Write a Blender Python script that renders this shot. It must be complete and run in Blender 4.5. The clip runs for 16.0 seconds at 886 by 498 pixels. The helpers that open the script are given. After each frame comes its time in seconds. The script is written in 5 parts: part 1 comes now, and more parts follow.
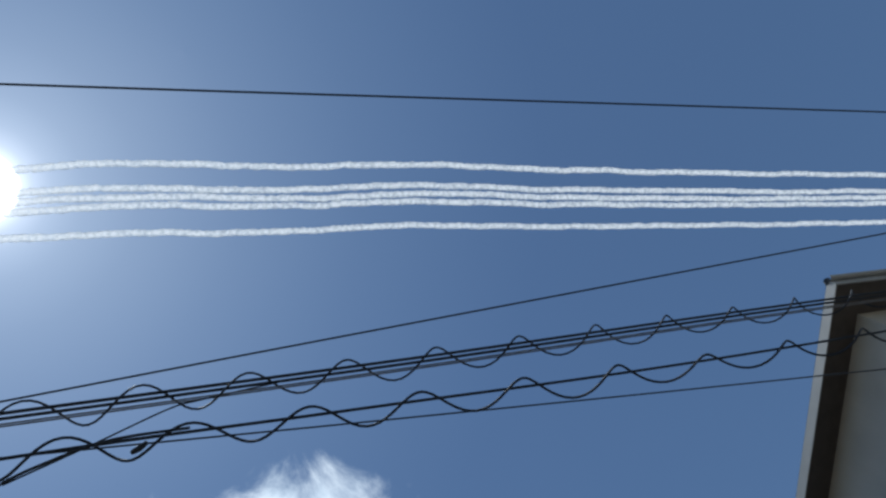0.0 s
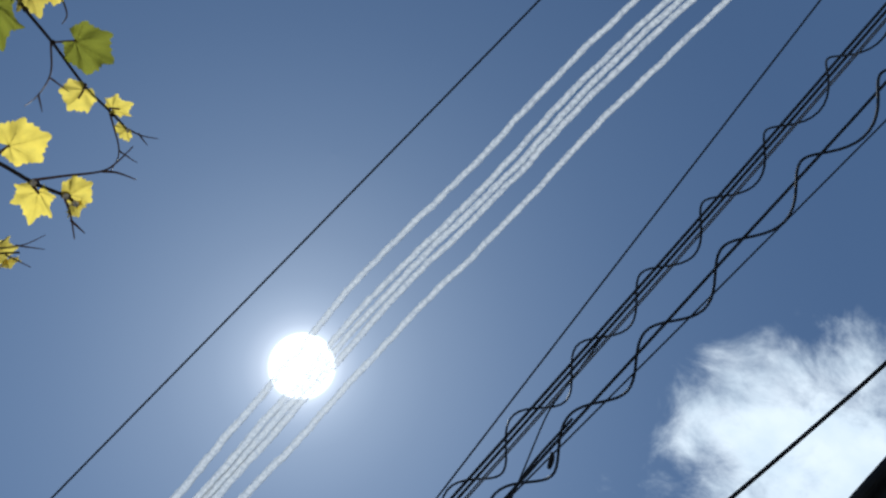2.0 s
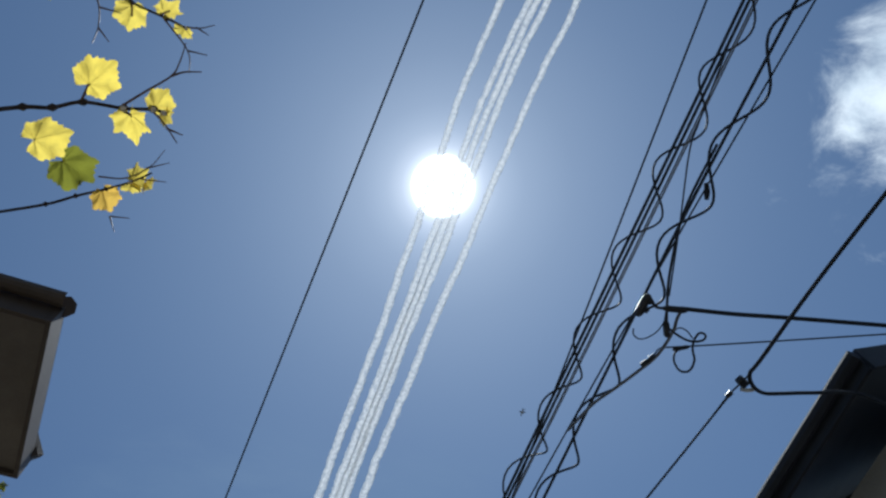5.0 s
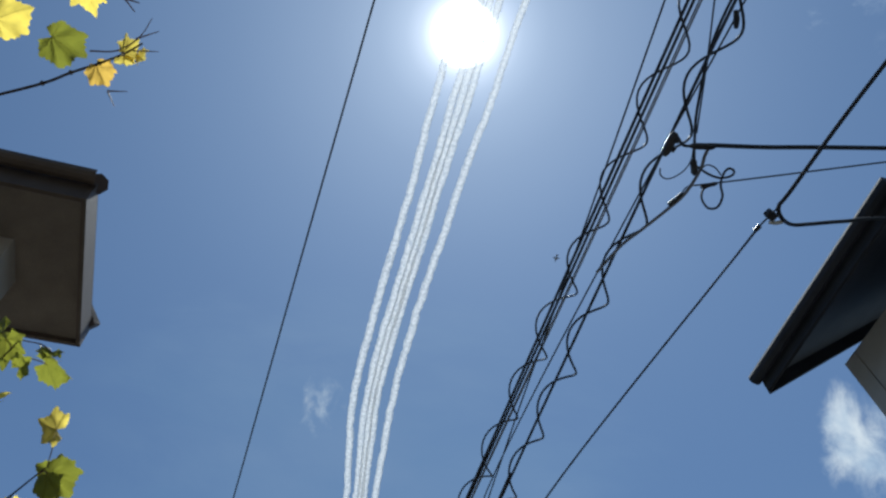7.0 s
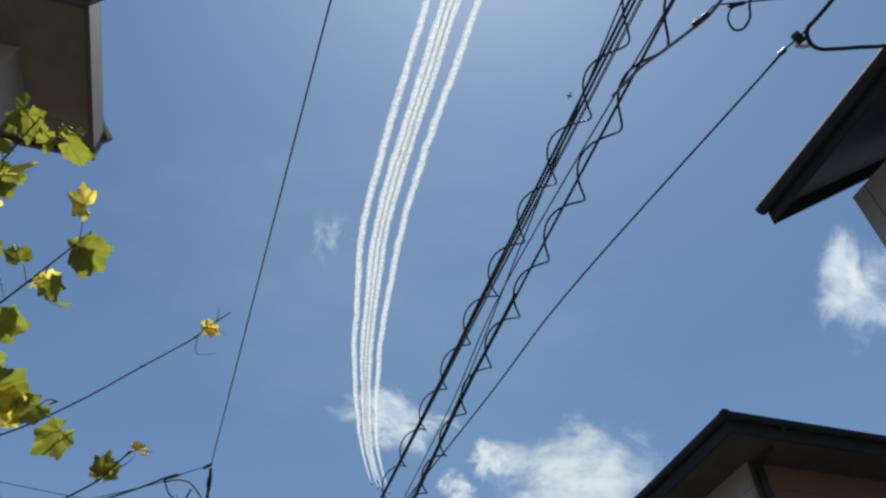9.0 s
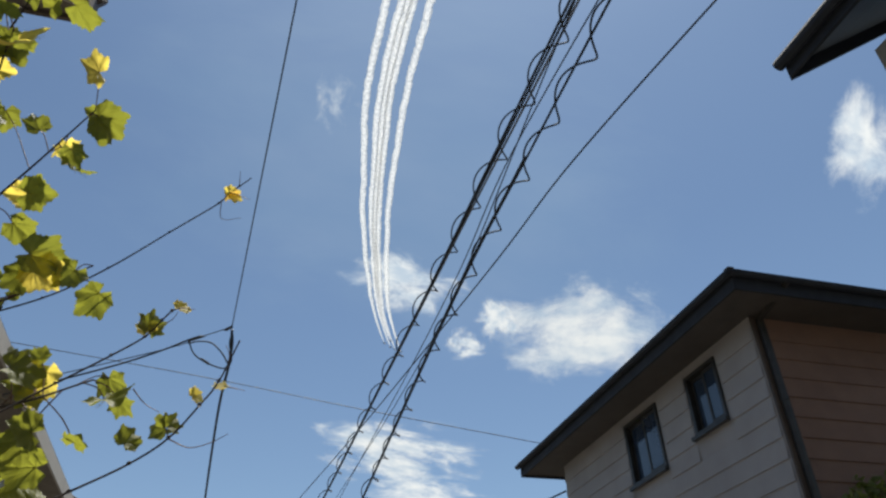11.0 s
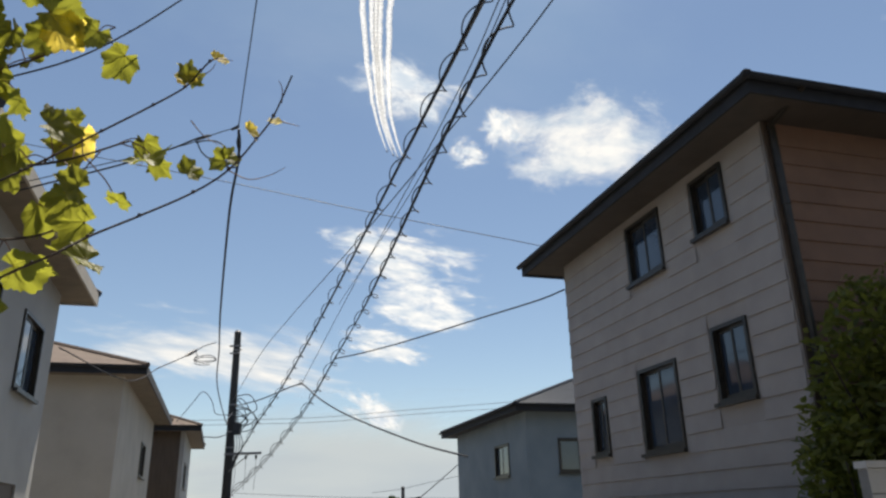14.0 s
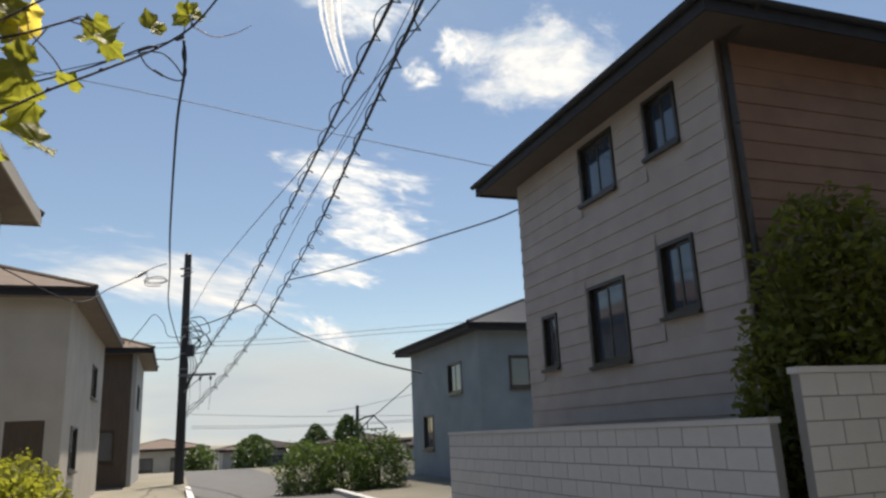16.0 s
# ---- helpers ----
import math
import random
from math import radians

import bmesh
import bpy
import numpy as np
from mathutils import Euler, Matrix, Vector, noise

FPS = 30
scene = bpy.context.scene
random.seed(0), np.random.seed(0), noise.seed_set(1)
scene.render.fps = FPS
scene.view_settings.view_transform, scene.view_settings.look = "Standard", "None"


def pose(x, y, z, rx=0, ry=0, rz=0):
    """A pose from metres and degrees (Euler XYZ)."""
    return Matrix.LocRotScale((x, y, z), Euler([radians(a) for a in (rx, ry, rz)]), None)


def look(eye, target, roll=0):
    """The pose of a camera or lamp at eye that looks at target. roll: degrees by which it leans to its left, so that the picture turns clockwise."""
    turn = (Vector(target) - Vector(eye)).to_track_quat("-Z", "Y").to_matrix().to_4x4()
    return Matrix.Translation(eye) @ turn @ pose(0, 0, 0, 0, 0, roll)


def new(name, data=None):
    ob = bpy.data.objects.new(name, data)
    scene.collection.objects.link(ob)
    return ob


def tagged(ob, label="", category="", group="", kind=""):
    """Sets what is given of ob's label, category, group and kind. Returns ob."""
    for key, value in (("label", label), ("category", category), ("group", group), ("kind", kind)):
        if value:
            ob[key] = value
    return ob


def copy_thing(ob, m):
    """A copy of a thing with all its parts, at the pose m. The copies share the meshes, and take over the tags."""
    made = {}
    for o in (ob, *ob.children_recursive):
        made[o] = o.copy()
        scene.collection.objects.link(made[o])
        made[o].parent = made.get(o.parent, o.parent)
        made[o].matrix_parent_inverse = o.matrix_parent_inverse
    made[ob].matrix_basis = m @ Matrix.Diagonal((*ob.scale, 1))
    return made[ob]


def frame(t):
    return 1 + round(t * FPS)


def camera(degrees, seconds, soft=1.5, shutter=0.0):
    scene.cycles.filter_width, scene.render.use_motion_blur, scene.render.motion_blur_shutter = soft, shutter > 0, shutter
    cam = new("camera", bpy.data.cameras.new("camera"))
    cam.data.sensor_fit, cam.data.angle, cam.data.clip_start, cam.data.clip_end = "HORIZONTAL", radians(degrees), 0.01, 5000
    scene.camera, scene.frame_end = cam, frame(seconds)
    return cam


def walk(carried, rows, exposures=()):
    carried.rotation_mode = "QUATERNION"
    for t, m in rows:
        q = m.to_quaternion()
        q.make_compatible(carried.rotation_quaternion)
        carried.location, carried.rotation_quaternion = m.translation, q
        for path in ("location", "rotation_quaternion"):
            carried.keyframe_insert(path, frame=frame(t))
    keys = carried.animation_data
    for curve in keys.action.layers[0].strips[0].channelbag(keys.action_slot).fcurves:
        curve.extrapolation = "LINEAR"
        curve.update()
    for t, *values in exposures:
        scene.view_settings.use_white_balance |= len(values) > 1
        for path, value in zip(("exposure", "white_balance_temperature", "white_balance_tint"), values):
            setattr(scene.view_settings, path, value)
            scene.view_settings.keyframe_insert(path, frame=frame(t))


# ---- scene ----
cam = camera(62.1, 16.0, soft=2.5)

PATH = [
    (0, -0.006, 0.060, 1.756, 165.04, 18.80, -70.20),
    (0.5, -0.074, 0.035, 1.768, 170.44, 17.20, -55.46),
    (1, -0.079, -0.001, 1.768, 173.43, 13.56, -41.94),
    (1.5, -0.044, -0.034, 1.745, 173.93, 10.48, -30.82),
    (2, 0.012, -0.037, 1.702, 172.70, 8.27, -22.27),
    (2.5, 0.030, -0.039, 1.682, 170.43, 7.00, -15.55),
    (3, 0.052, -0.030, 1.676, 167.75, 6.15, -10.42),
    (3.5, 0.048, -0.019, 1.678, 165.17, 5.32, -6.30),
    (4, 0.029, -0.022, 1.675, 163.14, 4.55, -3.34),
    (4.2, 0.019, -0.023, 1.671, 162.32, 4.22, -2.74),
    (6.3, 0.057, -0.071, 1.694, 152.76, 3.20, 2.63),
    (6.5, 0.058, -0.065, 1.687, 151.42, 3.16, 3.01),
    (7, 0.062, -0.043, 1.667, 148.08, 3.00, 3.82),
    (7.5, 0.058, -0.042, 1.641, 144.63, 3.12, 4.60),
    (8, 0.045, -0.003, 1.606, 141.44, 2.08, 3.75),
    (8.5, 0.042, 0.024, 1.585, 138.37, 1.37, 3.11),
    (9, 0.038, 0.027, 1.591, 135.39, 1.63, 3.17),
    (11.3, 0.009, 0.013, 1.564, 123.50, 1.96, 4.52),
    (11.5, 0.007, 0.014, 1.550, 122.54, 1.87, 4.78),
    (12, 0.002, 0.004, 1.518, 120.21, 1.65, 5.18),
    (12.5, -0.022, 0.015, 1.515, 117.96, 1.30, 5.41),
    (13, -0.036, 0.023, 1.510, 115.53, 1.11, 5.33),
    (13.5, -0.038, 0.027, 1.505, 112.84, 1.04, 4.85),
    (14, -0.049, 0.041, 1.500, 110.13, 1.39, 4.12),
    (14.5, -0.053, 0.019, 1.477, 107.76, 1.74, 3.20),
    (15, -0.055, -0.000, 1.462, 106.02, 2.11, 2.26),
    (15.5, -0.061, 0.019, 1.439, 104.85, 2.42, 1.44),
    (16, -0.072, 0.051, 1.430, 104.09, 2.44, 0.61),
]
walk(cam, [(t, pose(x, y, z, rx, ry, rz)) for t, x, y, z, rx, ry, rz in PATH],
     exposures=[(0.0, 0.3, 5780, 4), (1.0, 0.08, 5780, 4), (2.0, 0.03, 5780, 4), (4.2, 0.08, 5780, 4), (6.3, 0.27, 5780, 2.5), (8.0, 0.44, 6020, 3.5), (11.5, 0.74, 6800, 6.5),
                (13.0, 0.86, 7050, 8.5), (16.0, 1.05, 7480, 10.5)])


# ---- sky, sun ----
SUN_AZ, SUN_EL = radians(12.4), radians(73.7)
SUN_DIR = Vector((math.sin(SUN_AZ) * math.cos(SUN_EL), math.cos(SUN_AZ) * math.cos(SUN_EL), math.sin(SUN_EL)))


def make_world():
    world = bpy.data.worlds.new("daylight")
    scene.world = world
    world.use_nodes = True
    nt = world.node_tree
    nt.nodes.clear()
    n = nt.nodes.new
    out, bg = n("ShaderNodeOutputWorld"), n("ShaderNodeBackground")
    sky = n("ShaderNodeTexSky")
    sky.sky_type, sky.sun_disc = "NISHITA", False
    sky.sun_elevation, sky.sun_rotation = SUN_EL, SUN_AZ
    sky.air_density, sky.dust_density, sky.ozone_density, sky.altitude = 1.0, 0.2, 2.0, 50
    hue = n("ShaderNodeHueSaturation")
    hue.inputs["Saturation"].default_value = 1.01
    nt.links.new(sky.outputs[0], hue.inputs["Color"])
    # the sun's own disc and the bright air round it
    co, dot, arc = n("ShaderNodeTexCoord"), n("ShaderNodeVectorMath"), n("ShaderNodeMath")
    dot.operation = "DOT_PRODUCT"
    dot.inputs[1].default_value = SUN_DIR
    arc.operation = "ARCCOSINE"
    nt.links.new(co.outputs["Generated"], dot.inputs[0])
    nt.links.new(dot.outputs["Value"], arc.inputs[0])
    glow = n("ShaderNodeValToRGB")
    ramp = glow.color_ramp
    ramp.interpolation = "B_SPLINE"
    mp = n("ShaderNodeMapRange")
    mp.inputs["From Max"].default_value = radians(40)
    nt.links.new(arc.outputs[0], mp.inputs["Value"])
    nt.links.new(mp.outputs[0], glow.inputs[0])
    stops = [(0.0, 800.0), (0.048, 800.0), (0.052, 800.0), (0.056, 300.0), (0.0585, 40.0), (0.061, 13.0), (0.064, 10.0), (0.08, 6.4), (0.11, 4.2), (0.16, 2.8), (0.25, 1.9), (0.42, 1.15), (0.65, 0.55), (1.0, 0.0)]
    for k, (pos, val) in enumerate(stops):
        e = ramp.elements[k] if k < 2 else ramp.elements.new(pos)
        e.position = pos
        e.color = (val / 40, val / 40, val / 40, 1)
    for e, (pos, val) in zip(sorted(ramp.elements, key=lambda q: q.position), stops):
        e.position, e.color = pos, (val / 40 * min(1.0, 0.62 + 0.05 * val), val / 40 * min(1.0, 0.84 + 0.02 * val), val / 40, 1)
    mul = n("ShaderNodeVectorMath")
    mul.operation = "SCALE"
    mul.inputs["Scale"].default_value = 40.0
    add = n("ShaderNodeVectorMath")
    nt.links.new(glow.outputs[0], mul.inputs[0])
    nt.links.new(hue.outputs[0], add.inputs[0])
    nt.links.new(mul.outputs[0], add.inputs[1])
    nt.links.new(add.outputs[0], bg.inputs[0])
    bg.inputs[1].default_value = 0.065
    nt.links.new(bg.outputs[0], out.inputs[0])


make_world()
lamp = new("sun", bpy.data.lights.new("sun", "SUN"))
lamp.data.energy, lamp.data.angle, lamp.data.color = 4.0, radians(0.53), (1.0, 0.96, 0.9)
lamp.matrix_world = look(SUN_DIR * 50, (0, 0, 0))


# ---- materials ----
def mat(name, dark, light, rough=0.7, scale=6.0, fine=60.0, bump=0.2, metal=0.0, spread=0.0, streak=(1, 1, 1), coords="Object"):
    """Two-scale noise between two colours, with fine relief."""
    m = bpy.data.materials.new(name)
    m.use_nodes = True
    nt = m.node_tree
    b = nt.nodes["Principled BSDF"]
    n = nt.nodes.new
    co, mapping = n("ShaderNodeTexCoord"), n("ShaderNodeMapping")
    mapping.inputs["Scale"].default_value = streak
    nt.links.new(co.outputs[coords], mapping.inputs[0])
    big, small = n("ShaderNodeTexNoise"), n("ShaderNodeTexNoise")
    big.inputs["Scale"].default_value, big.inputs["Detail"].default_value = scale, 5
    small.inputs["Scale"].default_value, small.inputs["Detail"].default_value = fine, 3
    for q in (big, small):
        nt.links.new(mapping.outputs[0], q.inputs["Vector"])
    mixv = n("ShaderNodeMath")
    mixv.operation = "MULTIPLY_ADD"
    mixv.inputs[1].default_value = 0.35
    nt.links.new(small.outputs[0], mixv.inputs[0])
    sub = n("ShaderNodeMath")
    sub.operation = "MULTIPLY_ADD"
    sub.inputs[1].default_value, sub.inputs[2].default_value = 1.3, -0.32
    nt.links.new(big.outputs[0], sub.inputs[0])
    nt.links.new(sub.outputs[0], mixv.inputs[2])
    last = mixv.outputs[0]
    if spread:
        info, add = n("ShaderNodeObjectInfo"), n("ShaderNodeMath")
        add.operation = "MULTIPLY_ADD"
        add.inputs[1].default_value = spread
        nt.links.new(info.outputs["Random"], add.inputs[0])
        nt.links.new(last, add.inputs[2])
        last = add.outputs[0]
    ramp = n("ShaderNodeMix")
    ramp.data_type = "RGBA"
    ramp.inputs[6].default_value, ramp.inputs[7].default_value = (*dark, 1), (*light, 1)
    nt.links.new(last, ramp.inputs[0])
    nt.links.new(ramp.outputs[2], b.inputs["Base Color"])
    b.inputs["Roughness"].default_value, b.inputs["Metallic"].default_value = rough, metal
    if bump:
        bp = n("ShaderNodeBump")
        bp.inputs["Strength"].default_value, bp.inputs["Distance"].default_value = bump, 0.01
        nt.links.new(small.outputs[0], bp.inputs["Height"])
        nt.links.new(bp.outputs[0], b.inputs["Normal"])
    return m


def leaf_mat(name, dark, light, through_colour, share=0.6, scale=28, fine=220):
    """A thin leaf that lets the sun shine through, blotched between two colours."""
    m = mat(name, dark, light, 0.45, scale, fine, 0.25, spread=0.25)
    nt = m.node_tree
    n = nt.nodes.new
    b, out = nt.nodes["Principled BSDF"], nt.nodes["Material Output"]
    tr, mx, tint = n("ShaderNodeBsdfTranslucent"), n("ShaderNodeMixShader"), n("ShaderNodeMix")
    tint.data_type, tint.blend_type = "RGBA", "MULTIPLY"
    tint.inputs[0].default_value = 0.45
    tint.inputs[6].default_value = (*through_colour, 1)
    src = b.inputs["Base Color"].links[0].from_socket
    bright = n("ShaderNodeVectorMath")
    bright.operation = "SCALE"
    bright.inputs["Scale"].default_value = 2.4
    nt.links.new(src, bright.inputs[0])
    nt.links.new(bright.outputs[0], tint.inputs[7])
    nt.links.new(tint.outputs[2], tr.inputs["Color"])
    mx.inputs[0].default_value = share
    nt.links.new(b.outputs[0], mx.inputs[1])
    nt.links.new(tr.outputs[0], mx.inputs[2])
    nt.links.new(mx.outputs[0], out.inputs["Surface"])
    return m


def cloud_mat(name, seed, detail=2.2, low=0.46, high=0.78, strength=1.0, stretch=(1, 1, 1), shade=(0.58, 0.69, 0.84), light=(0.93, 0.96, 1.0), most=1.0):
    """A far cloud: white, thinning out to nothing in torn edges."""
    m = bpy.data.materials.new(name)
    m.use_nodes = True
    nt = m.node_tree
    nt.nodes.clear()
    n = nt.nodes.new
    out, mx, tp, em = n("ShaderNodeOutputMaterial"), n("ShaderNodeMixShader"), n("ShaderNodeBsdfTransparent"), n("ShaderNodeEmission")
    co, mp = n("ShaderNodeTexCoord"), n("ShaderNodeMapping")
    mp.inputs["Location"].default_value, mp.inputs["Scale"].default_value = (seed, seed * 1.7, seed * 0.3), stretch
    nt.links.new(co.outputs["Object"], mp.inputs[0])
    no, no2 = n("ShaderNodeTexNoise"), n("ShaderNodeTexNoise")
    no.inputs["Scale"].default_value, no.inputs["Detail"].default_value, no.inputs["Roughness"].default_value = detail, 9, 0.62
    no.inputs["Distortion"].default_value = 0.35
    no2.inputs["Scale"].default_value, no2.inputs["Detail"].default_value = detail * 2.2, 6
    nt.links.new(mp.outputs[0], no.inputs["Vector"])
    nt.links.new(mp.outputs[0], no2.inputs["Vector"])
    flat, ln = n("ShaderNodeVectorMath"), n("ShaderNodeVectorMath")
    flat.operation, ln.operation = "MULTIPLY", "LENGTH"
    flat.inputs[1].default_value = (1, 1, 0)
    nt.links.new(co.outputs["Object"], flat.inputs[0])
    nt.links.new(flat.outputs[0], ln.inputs[0])
    fall = n("ShaderNodeMapRange")
    fall.interpolation_type = "SMOOTHSTEP"
    fall.inputs["From Min"].default_value, fall.inputs["From Max"].default_value = 0.1, 1.0
    fall.inputs["To Min"].default_value, fall.inputs["To Max"].default_value = 0.26, -0.62
    nt.links.new(ln.outputs["Value"], fall.inputs["Value"])
    add, amp = n("ShaderNodeMath"), n("ShaderNodeMath")
    amp.operation = "MULTIPLY_ADD"
    amp.inputs[1].default_value, amp.inputs[2].default_value = 1.7, -0.35
    nt.links.new(no.outputs[0], amp.inputs[0])
    nt.links.new(amp.outputs[0], add.inputs[0])
    nt.links.new(fall.outputs[0], add.inputs[1])
    edge = n("ShaderNodeMapRange")
    edge.interpolation_type = "SMOOTHSTEP"
    edge.inputs["From Min"].default_value, edge.inputs["From Max"].default_value = low, high
    edge.inputs["To Max"].default_value = most
    nt.links.new(add.outputs[0], edge.inputs["Value"])
    col = n("ShaderNodeMix")
    col.data_type = "RGBA"
    col.inputs[6].default_value, col.inputs[7].default_value = (*shade, 1), (*light, 1)
    lit = n("ShaderNodeMapRange")
    lit.inputs["From Min"].default_value, lit.inputs["From Max"].default_value = 0.35, 0.62
    nt.links.new(no2.outputs[0], lit.inputs["Value"])
    nt.links.new(lit.outputs[0], col.inputs[0])
    nt.links.new(col.outputs[2], em.inputs[0])
    em.inputs[1].default_value = strength
    nt.links.new(edge.outputs[0], mx.inputs[0])
    nt.links.new(tp.outputs[0], mx.inputs[1])
    nt.links.new(em.outputs[0], mx.inputs[2])
    nt.links.new(mx.outputs[0], out.inputs["Surface"])
    return m


def smoke_mat():
    """Dense white display smoke: thin, uneven, lit through by the sun."""
    m = bpy.data.materials.new("white_smoke")
    m.use_nodes = True
    nt = m.node_tree
    nt.nodes.clear()
    n = nt.nodes.new
    out, mx, tp = n("ShaderNodeOutputMaterial"), n("ShaderNodeMixShader"), n("ShaderNodeBsdfTransparent")
    tl, df, body = n("ShaderNodeBsdfTranslucent"), n("ShaderNodeBsdfDiffuse"), n("ShaderNodeMixShader")
    co, no = n("ShaderNodeTexCoord"), n("ShaderNodeTexNoise")
    no.inputs["Scale"].default_value, no.inputs["Detail"].default_value = 0.2, 6
    nt.links.new(co.outputs["Object"], no.inputs["Vector"])
    edge = n("ShaderNodeMapRange")
    edge.inputs["From Min"].default_value, edge.inputs["From Max"].default_value = 0.34, 0.6
    edge.inputs["To Min"].default_value, edge.inputs["To Max"].default_value = 0.5, 0.86
    nt.links.new(no.outputs[0], edge.inputs["Value"])
    tl.inputs[0].default_value, df.inputs[0].default_value = (0.60, 0.61, 0.615, 1), (0.7, 0.7, 0.7, 1)
    body.inputs[0].default_value = 0.25
    nt.links.new(tl.outputs[0], body.inputs[1])
    nt.links.new(df.outputs[0], body.inputs[2])
    nt.links.new(edge.outputs[0], mx.inputs[0])
    nt.links.new(tp.outputs[0], mx.inputs[1])
    nt.links.new(body.outputs[0], mx.inputs[2])
    nt.links.new(mx.outputs[0], out.inputs["Surface"])
    return m


def glass_mat():
    m = mat("window_glass", (0.02, 0.03, 0.05), (0.04, 0.06, 0.09), 0.06, 1.5, 9, 0.0)
    m.node_tree.nodes["Principled BSDF"].inputs["Specular IOR Level"].default_value = 0.9
    return m


M_CABLE = mat("black_cable_sheath", (0.012, 0.015, 0.023), (0.03, 0.034, 0.045), 0.72, 9, 90, 0.2)
M_GREY_CABLE = mat("grey_cable_sheath", (0.10, 0.10, 0.11), (0.20, 0.20, 0.21), 0.55, 9, 90, 0.2)
M_WIRE = mat("dull_steel_wire", (0.02, 0.023, 0.03), (0.05, 0.053, 0.06), 0.5, 12, 120, 0.2, 0.4)
M_PLASTIC = mat("black_plastic", (0.008, 0.008, 0.010), (0.03, 0.03, 0.034), 0.45, 20, 160, 0.15)
M_CERAMIC = mat("white_plastic", (0.5, 0.5, 0.48), (0.75, 0.74, 0.7), 0.4, 20, 100, 0.1)
M_POLE = mat("dark_pole", (0.018, 0.018, 0.02), (0.05, 0.048, 0.048), 0.8, 3, 40, 0.4, streak=(1, 1, 0.2))
M_STEEL = mat("galvanised_steel", (0.12, 0.12, 0.125), (0.26, 0.26, 0.27), 0.5, 8, 80, 0.2, 0.6)
M_BARK = mat("vine_bark", (0.018, 0.012, 0.012), (0.05, 0.03, 0.024), 0.75, 60, 400, 0.5)
M_TENDRIL = mat("tendril_skin", (0.07, 0.035, 0.03), (0.16, 0.08, 0.06), 0.6, 60, 400, 0.3)
M_BUD = mat("pale_down_bud", (0.55, 0.5, 0.48), (0.85, 0.8, 0.78), 0.9, 200, 900, 0.5)
M_YOUNG = leaf_mat("young_leaf", (0.22, 0.185, 0.025), (0.52, 0.44, 0.085), (0.95, 0.80, 0.20), 0.72, 2.6, 24)
M_AMBER = leaf_mat("amber_leaf", (0.26, 0.17, 0.03), (0.42, 0.30, 0.06), (0.9, 0.66, 0.16), 0.7, 2.6, 24)
# coarse blotches put sunlit and shaded patches of the leaf into its colour
M_OLD = leaf_mat("old_leaf", (0.04, 0.052, 0.008), (0.21, 0.215, 0.045), (0.40, 0.41, 0.06), 0.6, 2.2, 20)
M_BUSH = leaf_mat("olive_bush_leaf", (0.065, 0.08, 0.014), (0.15, 0.16, 0.035), (0.32, 0.34, 0.06), 0.5)
M_GREEN = leaf_mat("hedge_leaf", (0.03, 0.055, 0.012), (0.08, 0.12, 0.03), (0.16, 0.24, 0.04), 0.4)
M_VEIN = leaf_mat("leaf_vein", (0.20, 0.17, 0.02), (0.30, 0.25, 0.04), (0.6, 0.5, 0.08), 0.75)
M_JET = mat("jet_paint", (0.05, 0.07, 0.12), (0.10, 0.13, 0.2), 0.35, 0.6, 6, 0.0)
M_JET_WHITE = mat("jet_white", (0.3, 0.32, 0.36), (0.45, 0.47, 0.5), 0.35, 0.6, 6, 0.0)
M_CANOPY = mat("jet_canopy", (0.01, 0.012, 0.015), (0.03, 0.03, 0.035), 0.08, 2, 9, 0.0)
M_SMOKE = smoke_mat()
M_ASPHALT = mat("asphalt", (0.06, 0.06, 0.062), (0.10, 0.10, 0.103), 0.9, 1.3, 140, 0.6)
M_EARTH = mat("dry_earth", (0.10, 0.095, 0.075), (0.21, 0.19, 0.15), 0.95, 0.35, 40, 0.6)
M_BLOCK = mat("concrete_block", (0.36, 0.36, 0.365), (0.5, 0.495, 0.49), 0.9, 2.0, 70, 0.5, spread=0.2)
M_MORTAR = mat("mortar", (0.16, 0.16, 0.16), (0.24, 0.235, 0.23), 0.95, 5, 90, 0.4)
M_SIDING_GREY = mat("taupe_siding", (0.285, 0.25, 0.235), (0.38, 0.342, 0.322), 0.75, 2.5, 60, 0.3)
M_SIDING_BROWN = mat("brown_siding", (0.17, 0.093, 0.062), (0.25, 0.143, 0.097), 0.75, 2.5, 60, 0.3)
M_STUCCO = mat("beige_stucco", (0.34, 0.31, 0.27), (0.48, 0.44, 0.39), 0.9, 1.2, 80, 0.5)
M_STUCCO_GREY = mat("grey_stucco", (0.30, 0.295, 0.285), (0.42, 0.41, 0.395), 0.9, 1.2, 80, 0.5)
M_STUCCO_BLUE = mat("blue_grey_stucco", (0.16, 0.20, 0.23), (0.26, 0.30, 0.33), 0.9, 1.2, 80, 0.5)
M_ROOF = mat("slate_roof", (0.018, 0.02, 0.026), (0.05, 0.055, 0.065), 0.7, 3, 50, 0.4)
M_ROOF_BROWN = mat("brown_roof", (0.06, 0.04, 0.03), (0.12, 0.085, 0.065), 0.8, 3, 50, 0.4)
M_FASCIA = mat("dark_fascia", (0.010, 0.012, 0.018), (0.03, 0.032, 0.04), 0.85, 6, 60, 0.2)
M_FASCIA_BROWN = mat("brown_fascia", (0.06, 0.042, 0.03), (0.11, 0.08, 0.06), 0.6, 6, 60, 0.2)
M_SOFFIT = mat("soffit_board", (0.12, 0.095, 0.075), (0.22, 0.18, 0.145), 0.8, 4, 60, 0.2)
